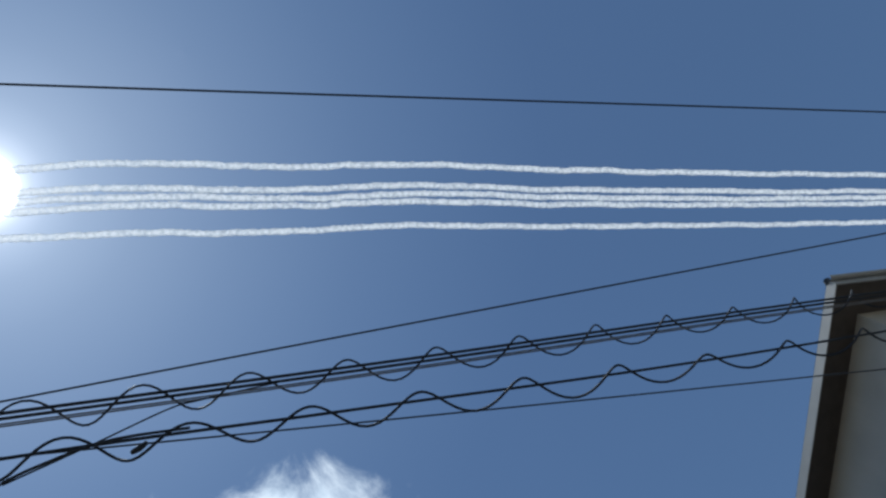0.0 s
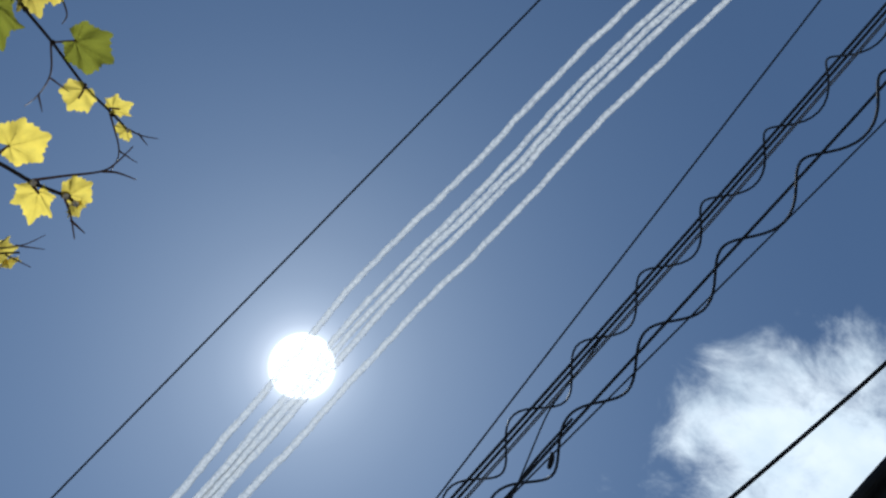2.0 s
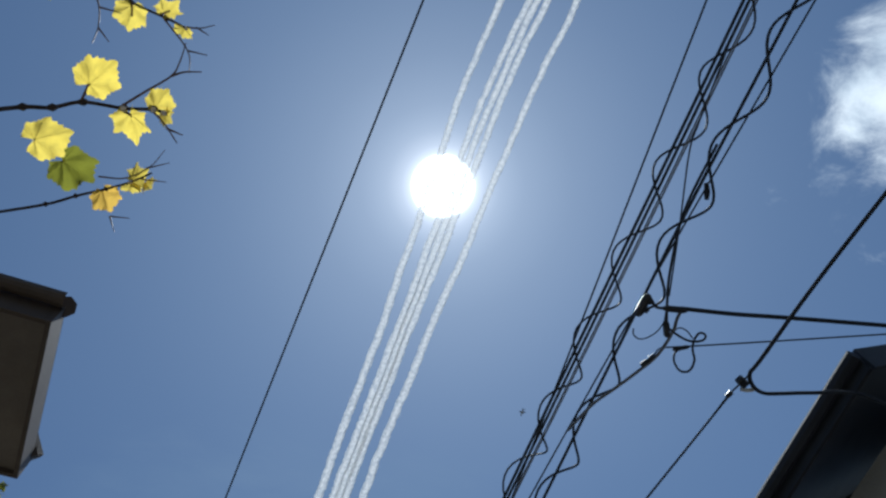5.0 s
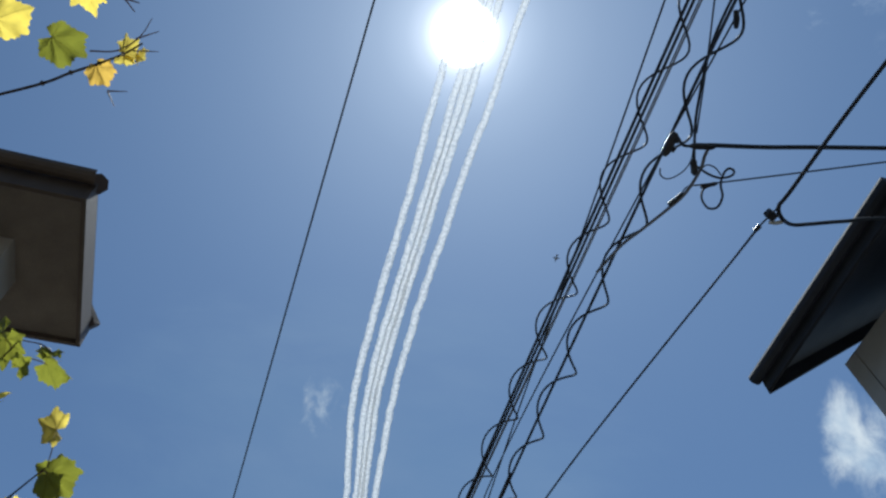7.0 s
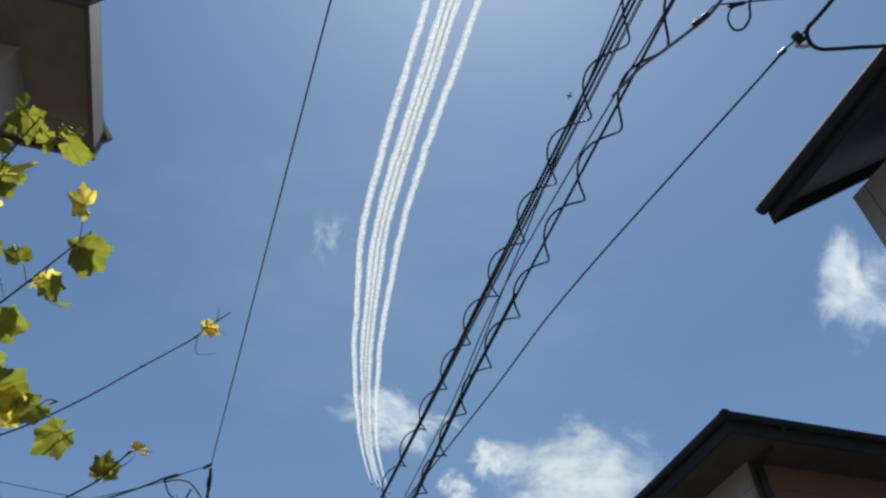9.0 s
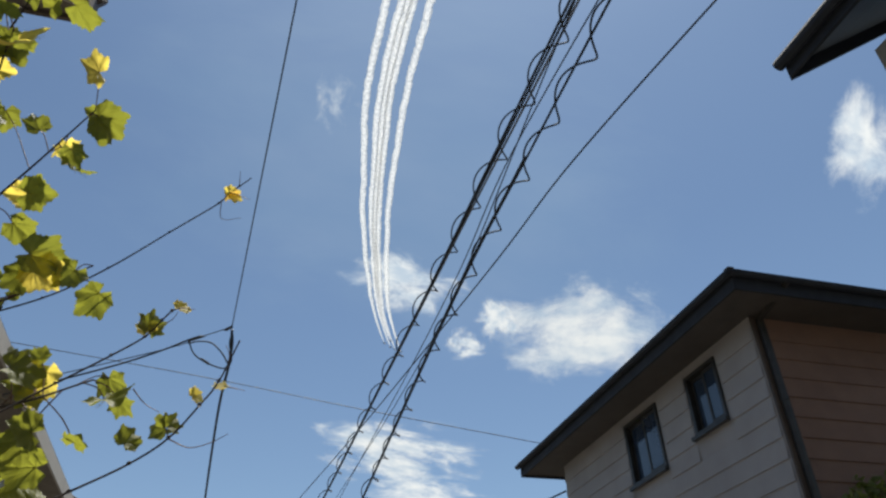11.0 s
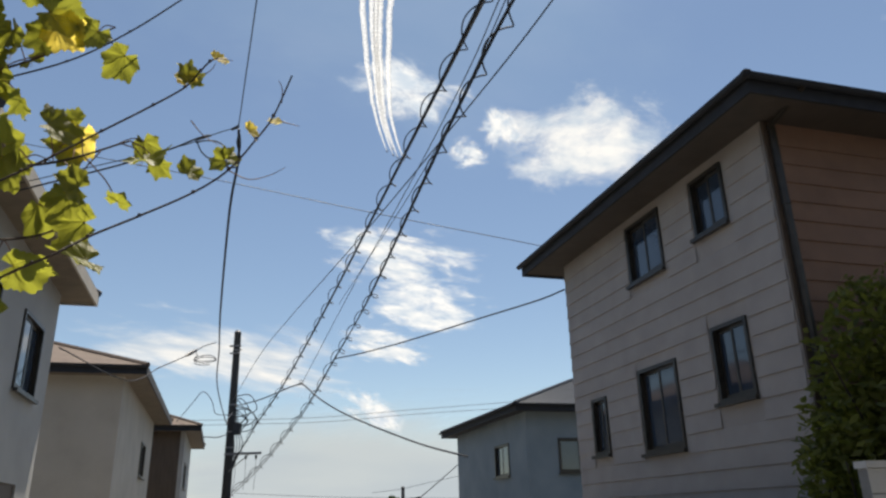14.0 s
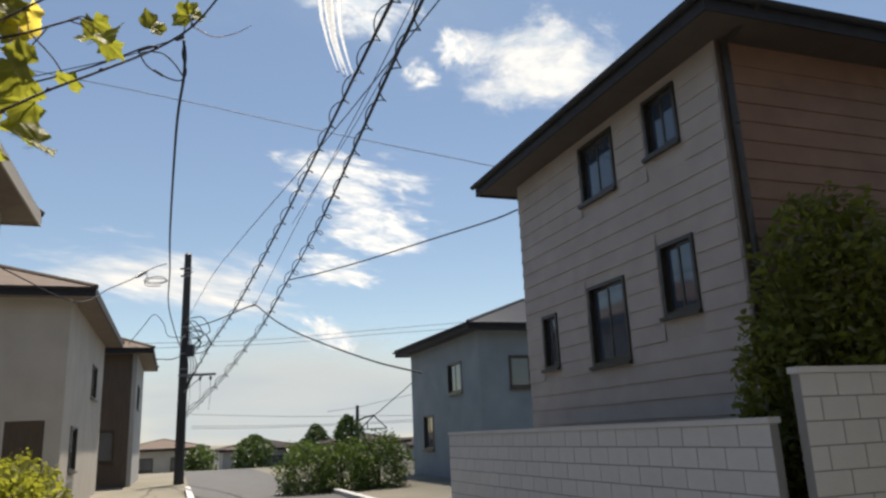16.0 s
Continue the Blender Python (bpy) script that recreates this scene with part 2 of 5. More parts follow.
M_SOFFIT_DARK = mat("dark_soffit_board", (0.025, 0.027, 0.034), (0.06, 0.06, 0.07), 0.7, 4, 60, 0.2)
M_SOFFIT_BROWN = mat("brown_soffit_board", (0.05, 0.04, 0.034), (0.09, 0.072, 0.06), 0.7, 4, 60, 0.2)
M_FRAME = mat("bronze_window_frame", (0.03, 0.026, 0.022), (0.07, 0.06, 0.05), 0.4, 9, 90, 0.1, 0.5)
M_DOOR = mat("dark_wood_door", (0.04, 0.025, 0.016), (0.09, 0.055, 0.035), 0.55, 5, 70, 0.3, streak=(6, 6, 0.6))
# near wall of one grey house, darker and browner than its other walls
M_DARK_FRONT = mat("dark_brown_front", (0.065, 0.046, 0.033), (0.12, 0.088, 0.066), 0.75, 3, 60, 0.3, streak=(6, 6, 0.6))
M_GLASS = glass_mat()


# ---- mesh helpers ----
def finish(name, bm, material, parent=None, label="", smooth=False):
    me = bpy.data.meshes.new(name)
    bm.normal_update()
    if smooth:
        for f in bm.faces:
            f.smooth = True
    bm.to_mesh(me)
    bm.free()
    me.materials.append(material)
    ob = new(name, me)
    if parent is not None:
        ob.parent = parent
    return tagged(ob, label)


part = finish


def thing(name, label, category, at=(0, 0, 0), group="", kind=""):
    ob = new(name)
    ob.empty_display_size = 0.2
    ob.location = at
    return tagged(ob, label, category, group, kind)


def box(bm, x0, x1, y0, y1, z0, z1, m=None):
    v = [bm.verts.new((m @ Vector(p)) if m else p) for p in
         [(x0, y0, z0), (x1, y0, z0), (x1, y1, z0), (x0, y1, z0), (x0, y0, z1), (x1, y0, z1), (x1, y1, z1), (x0, y1, z1)]]
    for f in ((3, 2, 1, 0), (4, 5, 6, 7), (0, 1, 5, 4), (1, 2, 6, 5), (2, 3, 7, 6), (3, 0, 4, 7)):
        bm.faces.new([v[i] for i in f])
    return bm


def smooth_line(pts, per=8):
    """Catmull-Rom through the points."""
    p = [Vector(q) for q in pts]
    p = [p[0] * 2 - p[1]] + p + [p[-1] * 2 - p[-2]]
    out = []
    for i in range(1, len(p) - 2):
        for k in range(per):
            t = k / per
            a, b, c, d = p[i - 1:i + 3]
            out.append(0.5 * ((2 * b) + (c - a) * t + (2 * a - 5 * b + 4 * c - d) * t * t + (3 * b - a - 3 * c + d) * t ** 3))
    return out + [p[-2]]


def tube(bm, pts, radius, sides=6):
    """A tube along a line; radius is a number or a function of 0..1."""
    pts = [Vector(q) for q in pts]
    n = len(pts)
    last, rings = None, []
    for i, p in enumerate(pts):
        d = (pts[min(i + 1, n - 1)] - pts[max(i - 1, 0)]).normalized()
        if last is None:
            last = d.orthogonal().normalized()
        last = (last - d * last.dot(d)).normalized()
        side = d.cross(last)
        r = radius(i / (n - 1)) if callable(radius) else radius
        rings.append([bm.verts.new(p + (last * math.cos(6.28318 * k / sides) + side * math.sin(6.28318 * k / sides)) * r) for k in range(sides)])
    for a, b in zip(rings, rings[1:]):
        for k in range(sides):
            bm.faces.new((a[k], a[(k + 1) % sides], b[(k + 1) % sides], b[k]))
    bm.faces.new(rings[0][::-1])
    bm.faces.new(rings[-1])
    return bm


def line_bm(pts, radius, sides=6, per=8):
    return tube(bmesh.new(), smooth_line(pts, per), radius, sides)


def along(pts, step):
    """Evenly spaced points, with the way along the line at each."""
    fine = smooth_line(pts, 40)
    out, need = [], 0.0
    for a, b in zip(fine, fine[1:]):
        length = (b - a).length
        while need <= length:
            out.append((a.lerp(b, need / length), (b - a).normalized()))
            need += step
        need -= length
    return out


# the street's own axes: a runs up the street, b to its right-hand side
U, N = Vector((-0.343, 0.939, 0)), Vector((0.939, 0.343, 0))
STREET = Matrix(((U.x, N.x, 0, 0), (U.y, N.y, 0, 0), (0, 0, 1, 0), (0, 0, 0, 1)))


def st(a, b, z=0.0):
    return U * a + N * b + Vector((0, 0, z))


# ---- ground and street ----
def ground_z(r):
    """The street runs level, then the land falls away."""
    return 0.0 if r < 45 else -0.05 * (r - 45) if r < 110 else -3.25 - 0.001 * (r - 110)


def ground():
    bm = bmesh.new()
    rings = [0.0, 6, 14, 30, 45, 75, 110, 300, 700, 1500, 3000]
    prev = None
    for r in rings:
        if r == 0:
            prev = [bm.verts.new((0, 0, 0))]
            continue
        cur = [bm.verts.new((r * math.cos(6.28318 * k / 40), r * math.sin(6.28318 * k / 40), ground_z(r))) for k in range(40)]
        for k in range(40):
            if len(prev) == 1:
                bm.faces.new((prev[0], cur[k], cur[(k + 1) % 40]))
            else:
                bm.faces.new((prev[k], cur[k], cur[(k + 1) % 40], prev[(k + 1) % 40]))
        prev = cur
    tagged(finish("ground", bm, M_EARTH), "dry bare earth beside the street", "ground", kind="structure")
    bm = bmesh.new()
    for k in range(30):
        a0 = -25 + k * 3
        vs = [bm.verts.new(st(a, b, 0.02 + ground_z(abs(a) / 0.97) if a > 45 else 0.02)) for a, b in ((a0, 0.5), (a0, 4.0), (a0 + 3, 4.0), (a0 + 3, 0.5))]
        bm.faces.new(vs)
    bmesh.ops.remove_doubles(bm, verts=bm.verts, dist=0.001)
    tagged(finish("road", bm, M_ASPHALT), "narrow grey asphalt street between houses", "road", kind="structure")
    for b0 in (0.32, 4.004):
        kerb = thing("kerb", "low concrete kerb along the street", "kerb", kind="structure")
        me = None
        for k in range(64):
            if me is None:
                bm = bmesh.new()
                box(bm, 0.006, 0.594, 0, 0.17, 0, 0.13)
                bmesh.ops.bevel(bm, geom=bm.edges[:], offset=0.012, segments=1, affect="EDGES")
                ob = part("kerbstone", bm, M_BLOCK, kerb)
                me = ob.data
            else:
                ob = new("kerbstone", me)
                ob.parent = kerb
            ob.matrix_local = STREET @ pose(k * 0.6 - 12, b0, 0)


ground()


# ---- houses ----
def wall_panel(bm, a0, a1, z0, z1, thick, openings, m):
    """A wall along x from a0 to a1 with real openings (x0, x1, z0, z1)."""
    xs = sorted({a0, a1, *(v for o in openings for v in o[:2])})
    zs = sorted({z0, z1, *(v for o in openings for v in o[2:])})
    for xa, xb in zip(xs, xs[1:]):
        for za, zb in zip(zs, zs[1:]):
            cx, cz = (xa + xb) / 2, (za + zb) / 2
            if not any(o[0] < cx < o[1] and o[2] < cz < o[3] for o in openings):
                box(bm, xa, xb, 0, thick, za, zb, m)


def window(parent, x0, x1, z0, z1, m, sashes=2):
    bm = bmesh.new()
    w = 0.05
    for q in ((x0, x1, z0, z0 + w), (x0, x1, z1 - w, z1), (x0, x0 + w, z0 + w, z1 - w), (x1 - w, x1, z0 + w, z1 - w)):
        box(bm, q[0], q[1], -0.03, 0.09, q[2], q[3], m)
    win = part("window", bm, M_FRAME, parent, "bronze aluminium sliding window")
    bm = box(bmesh.new(), x0 - 0.04, x1 + 0.04, -0.09, -0.032, z0 - 0.05, z0 - 0.002, m)
    part("sill", bm, M_FRAME, win)
    step = (x1 - x0 - 2 * w) / sashes
    for k in range(sashes):
        s0, s1, y = x0 + w + k * step, x0 + w + (k + 1) * step, 0.01 + 0.035 * (k % 2)
        bm = bmesh.new()
        for q in ((s0, s1, z0 + w, z0 + w + 0.045), (s0, s1, z1 - w - 0.045, z1 - w), (s0, s0 + 0.04, z0 + w + 0.045, z1 - w - 0.045), (s1 - 0.04, s1, z0 + w + 0.045, z1 - w - 0.045)):
            box(bm, q[0], q[1], y, y + 0.028, q[2], q[3], m)
        part("sash", bm, M_FRAME, win)
        bm = box(bmesh.new(), s0 + 0.04, s1 - 0.04, y + 0.01, y + 0.016, z0 + w + 0.045, z1 - w - 0.045, m)
        part("pane", bm, M_GLASS, win, "dark reflecting window pane")
    return win


def house(label, a0, a1, b0, b1, height, walls, roof, fascia, soffit, over=0.6, rise=1.8, openings=None, siding=0.0, downpipe=False):
    """A house in street axes: walls from a0..a1, b0..b1, a hipped roof with eaves. openings: side -> list of (from, to, z0, z1)."""
    openings = openings or {}
    h = thing("house", label, "house", st((a0 + a1) / 2, (b0 + b1) / 2))
    inv = Matrix.Translation(-h.location)
    t = 0.16
    sides = {
        "street_left": (STREET @ Matrix(((1, 0, 0, a0), (0, 1, 0, b0), (0, 0, 1, 0), (0, 0, 0, 1))), a1 - a0),
        "near": (STREET @ Matrix(((0, 1, 0, a0), (1, 0, 0, b0), (0, 0, 1, 0), (0, 0, 0, 1))), b1 - b0),
        "street_right": (STREET @ Matrix(((1, 0, 0, a0), (0, -1, 0, b1), (0, 0, 1, 0), (0, 0, 0, 1))), a1 - a0),
        "far": (STREET @ Matrix(((0, -1, 0, a1), (1, 0, 0, b0), (0, 0, 1, 0), (0, 0, 0, 1))), b1 - b0),
    }
    for side, (m, length) in sides.items():
        m = inv @ m
        end = t + 0.002 if side in ("near", "far") else 0
        ops = openings.get(side, [])
        bm = bmesh.new()
        wall_panel(bm, end, length - end, 0, height - 0.12, t, [o[:4] for o in ops], m)
        bmesh.ops.remove_doubles(bm, verts=bm.verts, dist=0.0005)
        bm.verts.index_update()
        seen = {}
        for f in bm.faces:
            seen.setdefault(frozenset(v.index for v in f.verts), []).append(f)
        bmesh.ops.delete(bm, geom=[f for fs in seen.values() if len(fs) > 1 for f in fs], context="FACES")
        bmesh.ops.recalc_face_normals(bm, faces=bm.faces)
        w = part("wall", bm, walls.get(side, walls["all"]), h)
        if siding and side in ("near", "street_left"):
            # overlapping boards, cut at the openings
            k = 0
            z = 0.3
            while z < height - 0.3:
                cuts = sorted([(o[0] - 0.05, o[1] + 0.05) for o in ops if o[2] - 0.08 < z + siding and o[3] + 0.05 > z])
                x = 0.02
                for c0, c1 in cuts + [(length - 0.02, None)]:
                    if c0 - x > 0.05:
                        bm = bmesh.new()
                        vs = [bm.verts.new(m @ Vector(p)) for p in ((x, -0.022, z), (c0, -0.022, z), (c0, -0.004, z + siding), (x, -0.004, z + siding), (x, 0.0, z), (c0, 0.0, z))]
                        bm.faces.new(vs[:4]), bm.faces.new((vs[4], vs[5], vs[1], vs[0]))
                        part("siding_board", bm, walls.get(side, walls["all"]), h)
                    x = c1
                z += siding
                k += 1
        for o in ops:
            if len(o) > 4 and o[4] == "door":
                bm = box(bmesh.new(), o[0] + 0.004, o[1] - 0.004, 0.03, 0.09, o[2] + 0.01, o[3] - 0.004, m)
                d = part("door", bm, M_DOOR, h, "dark wooden entrance door")
                bm = tube(bmesh.new(), [m @ Vector((o[1] - 0.12, -0.03, 0.85)), m @ Vector((o[1] - 0.12, -0.03, 1.25))], 0.014)
                part("door_handle", bm, M_STEEL, d, "steel pull handle")
            else:
                window(h, *o[:4], m)
    # roof
    e0, e1, f0, f1 = a0 - over, a1 + over, b0 - over, b1 + over
    half = min(e1 - e0, f1 - f0) / 2
    ra0, ra1, rb = e0 + half, e1 - half, (f0 + f1) / 2
    if ra1 < ra0:
        ra0 = ra1 = (e0 + e1) / 2
    z0, z1 = height + 0.06, height + 0.06 + rise

    def P(a, b, z):
        return inv @ st(a, b, z)
    bm = bmesh.new()
    if (f1 - f0) <= (e1 - e0):
        r = [P(ra0, rb, z1), P(ra1, rb, z1)]
    else:
        rc = (e0 + e1) / 2
        r = [P(rc, f0 + half, z1), P(rc, f1 - half, z1)]
    low = [P(e0, f0, z0), P(e1, f0, z0), P(e1, f1, z0), P(e0, f1, z0)]
    v = [bm.verts.new(p) for p in low + r]
    if (f1 - f0) <= (e1 - e0):
        faces = ((0, 1, 5, 4), (2, 3, 4, 5), (3, 0, 4), (1, 2, 5))
    else:
        faces = ((3, 0, 4, 5), (1, 2, 5, 4), (0, 1, 4), (2, 3, 5))
    for f in faces:
        bm.faces.new([v[i] for i in f])
    bm.faces.new([v[3], v[2], v[1], v[0]])
    bmesh.ops.recalc_face_normals(bm, faces=bm.faces)
    roof_ob = part("roof", bm, roof, h)
    hips = ((0, 4), (3, 4), (1, 5), (2, 5), (4, 5)) if (f1 - f0) <= (e1 - e0) else ((0, 4), (1, 4), (2, 5), (3, 5), (4, 5))
    corners = low + r
    for i, j in hips:
        if (corners[i] - corners[j]).length > 0.05:
            part("ridge_cap", tube(bmesh.new(), [corners[i].lerp(corners[j], k / 6) for k in range(7)], 0.07, 7), roof, roof_ob)
    bm = bmesh.new()
    box(bm, e0 + 0.03, e1 - 0.03, f0 + 0.03, f1 - 0.03, height - 0.12, height - 0.1, inv @ STREET)
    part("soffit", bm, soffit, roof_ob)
    for q in ((e0, e1, f0, f0 + 0.03), (e0, e1, f1 - 0.03, f1), (e0, e0 + 0.03, f0 + 0.032, f1 - 0.032), (e1 - 0.03, e1, f0 + 0.032, f1 - 0.032)):
        bm = box(bmesh.new(), q[0], q[1], q[2], q[3], height - 0.16, height + 0.055, inv @ STREET)
        part("fascia", bm, fascia, roof_ob)
    # half-round gutter along the eaves
    for pa, pb in (((e0 - 0.115, f0 - 0.06), (e1, f0 - 0.06)), ((e0 - 0.06, f0 - 0.115), (e0 - 0.06, f1))):
        bm = bmesh.new()
        rows = []
        for a, b in (pa, pb):
            along_a = pa[1] == pb[1]
            row = []
            for k in range(7):
                g = math.pi * k / 6
                off, dz = 0.055 * math.cos(g), -0.055 * math.sin(g)
                row.append(bm.verts.new(P(a, b + off, height + 0.03 + dz) if along_a else P(a + off, b, height + 0.03 + dz)))
            rows.append(row)
        for k in range(6):
            bm.faces.new((rows[0][k], rows[0][k + 1], rows[1][k + 1], rows[1][k]))
        part("gutter", bm, fascia, roof_ob)
    # pipe and board are added; their dark brown paints in the corner's shade
    if downpipe:
        q = [P(a0 - 0.06, b0 + 0.1, z) for z in (height - 0.2, height * 0.6, height * 0.3, 0.1)]
        pipe = part("downpipe", tube(bmesh.new(), [P(e0 - 0.06, b0 + 0.1, height)] + q, 0.045, 8), M_FRAME, h, "dark brown downpipe added at the house corner")
        for z in (1.2, 3.0, 4.8):
            part("bracket", tube(bmesh.new(), [P(a0 - 0.06, b0 + 0.1, z - 0.02), P(a0 - 0.06, b0 + 0.1, z + 0.02)], 0.056, 8), M_FRAME, pipe)
        part("corner_shade_strip", box(bmesh.new(), a0 - 0.028, a0 - 0.003, b0 + 0.002, b0 + 0.2, 0.05, height - 0.13, inv @ STREET), M_FASCIA_BROWN, h, "dark brown strip painting in the corner's shade")
    return h


house("two-storey taupe house with dark hipped roof", 6.45, 12.0, 5.85, 12.5, 6.0,
      {"all": M_SIDING_GREY, "near": M_SIDING_BROWN}, M_ROOF_BROWN, M_FASCIA, M_SOFFIT_BROWN, 0.6, 1.6,
      {"street_left": [(0.8, 1.5, 4.92, 5.74), (2.3, 3.25, 4.8, 5.74), (0.8, 1.5, 2.75, 3.7), (2.35, 3.35, 2.3, 3.5), (4.4, 4.9, 2.4, 3.3)],
       "near": [(3.2, 4.6, 3.7, 4.8)]}, siding=0.24, downpipe=True)
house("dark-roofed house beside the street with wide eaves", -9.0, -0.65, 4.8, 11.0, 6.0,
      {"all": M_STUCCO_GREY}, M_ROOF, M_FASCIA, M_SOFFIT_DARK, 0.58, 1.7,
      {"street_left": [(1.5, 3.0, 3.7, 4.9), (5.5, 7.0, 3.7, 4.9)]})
house("beige house set back behind a grape vine", -8.0, 2.0, -11.5, -4.6, 6.0,
      {"all": M_STUCCO}, M_ROOF_BROWN, M_FASCIA_BROWN, M_SOFFIT, 0.5, 1.7,
      {"street_right": [(6.0, 7.6, 0.9, 2.1), (2.0, 3.6, 0.9, 2.1)]})
house("narrow beige house wing with brown eaves", 3.02, 3.36, -7.0, -1.72, 6.0,
      {"all": M_STUCCO}, M_ROOF_BROWN, M_FASCIA_BROWN, M_SOFFIT, 0.44, 0.6, {})
house("grey stuccoed two-storey house along the street", 7.6, 13.2, -9.5, -2.85, 5.3,
      {"all": M_STUCCO_GREY}, M_ROOF, M_STUCCO, M_SOFFIT, 0.5, 1.4,
      {"street_right": [(1.0, 2.4, 3.3, 4.4), (3.6, 4.8, 3.3, 4.4), (3.8, 4.7, 0.05, 2.1, "door"), (1.2, 2.6, 0.9, 2.1)], "near": [(4.5, 6.0, 3.3, 4.4)]})
house("beige house with brown roof along the street", 19.0, 28.0, -9.2, -2.45, 5.0,
      {"all": M_STUCCO}, M_ROOF_BROWN, M_FASCIA, M_SOFFIT, 0.55, 1.5,
      {"near": [(5.6, 6.4, 0.05, 2.1, "door"), (3.4, 4.8, 2.9, 3.9)], "street_right": [(1.5, 2.8, 0.9, 2.0), (5.5, 6.8, 2.9, 3.9)]})
house("grey house with a dark brown front behind the pole", 31.4, 38.0, -8.0, -1.55, 5.1,
      {"all": M_STUCCO_GREY, "near": M_DARK_FRONT}, M_ROOF_BROWN, M_FASCIA, M_SOFFIT, 0.6, 1.5,
      {"near": [(4.4, 5.8, 0.9, 2.1)], "street_right": [(1.5, 2.8, 2.9, 3.9)]})
house("blue-grey house farther up the street", 21.0, 28.0, 8.6, 15.0, 4.6,
      {"all": M_STUCCO_BLUE}, M_ROOF, M_FASCIA, M_SOFFIT_DARK, 0.5, 1.4,
      {"near": [(1.0, 2.4, 2.7, 3.7)], "street_left": [(1.5, 2.8, 2.7, 3.7), (4.5, 5.6, 0.9, 2.1)]})


house("tall beige apartment building with grey eaves", -24.0, -12.0, 4.9, 17.0, 12.1,
      {"all": M_STUCCO}, M_ROOF, M_STUCCO_GREY, M_SOFFIT_BROWN, 0.7, 1.6,
      {"far": [(1.2, 2.8, 9.4, 10.8), (4.4, 6.2, 9.4, 10.8), (8.0, 9.6, 9.4, 10.8), (1.2, 2.8, 6.4, 7.8), (4.4, 6.2, 6.4, 7.8), (8.0, 9.6, 6.4, 7.8)],
       "street_left": [(2.0, 3.6, 9.4, 10.8), (6.0, 7.6, 9.4, 10.8)]})


for far_a, far_b, far_w, far_mat in ((70.0, -4.5, 7.0, M_STUCCO), (78.0, 4.5, 8.0, M_STUCCO_GREY), (72.0, 14.0, 7.5, M_STUCCO), (84.0, 22.5, 9.0, M_STUCCO_GREY), (75.0, -14.0, 8.0, M_STUCCO_BLUE)):
    far_house = house("low distant house with a dark hipped roof", far_a, far_a + 7.0, far_b, far_b + far_w, 2.7, {"all": far_mat}, M_ROOF_BROWN, M_FASCIA, M_SOFFIT, 0.4, 0.8,
                      {"near": [(1.2, 2.8, 0.9, 2.0), (4.2, 5.8, 0.9, 2.0)]})
    far_house.location.z = ground_z(far_house.location.length) - 0.12


def gabled_house():
    """A narrow house with its gable towards the garden, the ridge along the street."""
    a0, a1, b0, b1, top, slope = 1.5, 2.65, 4.34, 9.3, 5.9, 0.72
    h = thing("house", "narrow dark house with a steep gabled roof", "house", st(2.0, 6.7))
    inv = Matrix.Translation(-h.location)
    mid = (b0 + b1) / 2
    peak = top + (mid - b0) * slope

    def P(a, b, z):
        return inv @ st(a, b, z)
    for b, s in ((b0, 1), (b1, -1)):
        bm = box(bmesh.new(), a0 + 0.14, a1 - 0.14, min(b, b + s * 0.14), max(b, b + s * 0.14), 0, top, inv @ STREET)
        part("wall", bm, M_STUCCO_GREY, h)
    for a in (a0, a1 - 0.13):
        bm = bmesh.new()
        ring = [(b0, 0), (b1, 0), (b1, top), (mid, peak), (b0, top)]
        lo = [bm.verts.new(P(a, b, z)) for b, z in ring]
        hi = [bm.verts.new(P(a + 0.13, b, z)) for b, z in ring]
        bm.faces.new(lo), bm.faces.new(hi[::-1])
        for k in range(5):
            bm.faces.new((lo[k], lo[(k + 1) % 5], hi[(k + 1) % 5], hi[k]))
        bmesh.ops.recalc_face_normals(bm, faces=bm.faces)
        part("gable_wall", bm, M_STUCCO_GREY, h)
    e0, e1, over = 1.18, 2.95, 0.55
    for s in (-1, 1):
        edge = b0 - over if s < 0 else b1 + over
        ze = top + 0.06 - over * slope + 0.36
        zr = ze + abs(mid - edge) * slope

        def slab(name, qa, qb, off, t, inset, material, parent):
            bm = bmesh.new()
            vs = []
            for dz in (off, off + t):
                vs += [bm.verts.new(P(a, b, z + dz)) for a, b, z in ((qa, edge - s * inset, ze + inset * slope), (qb, edge - s * inset, ze + inset * slope), (qb, mid, zr), (qa, mid, zr))]
            for f in ((3, 2, 1, 0), (4, 5, 6, 7), (0, 1, 5, 4), (1, 2, 6, 5), (2, 3, 7, 6), (3, 0, 4, 7)):
                bm.faces.new([vs[k] for k in f])
            bmesh.ops.recalc_face_normals(bm, faces=bm.faces)
            return part(name, bm, material, parent)
        r = slab("roof_slope", e0, e1, 0.0, 0.07, 0.0, M_ROOF, h)
        slab("soffit", e0 + 0.04, e1 - 0.04, -0.05, 0.046, 0.05, M_SOFFIT_DARK, r)
        for q in (e0 - 0.025, e1 + 0.002):
            slab("bargeboard", q, q + 0.023, -0.16, 0.25, 0.0, M_FASCIA, r)
        bm = box(bmesh.new(), e0, e1, min(edge, edge + s * 0.025), max(edge, edge + s * 0.025), ze - 0.15, ze + 0.06, inv @ STREET)
        part("fascia", bm, M_FASCIA, r)
        bm = tube(bmesh.new(), [P(e0 - 0.02, edge + s * 0.08, ze - 0.03), P(e1 + 0.02, edge + s * 0.08, ze - 0.03)], 0.05, 8)
        part("gutter", bm, M_FASCIA, r)


gabled_house()


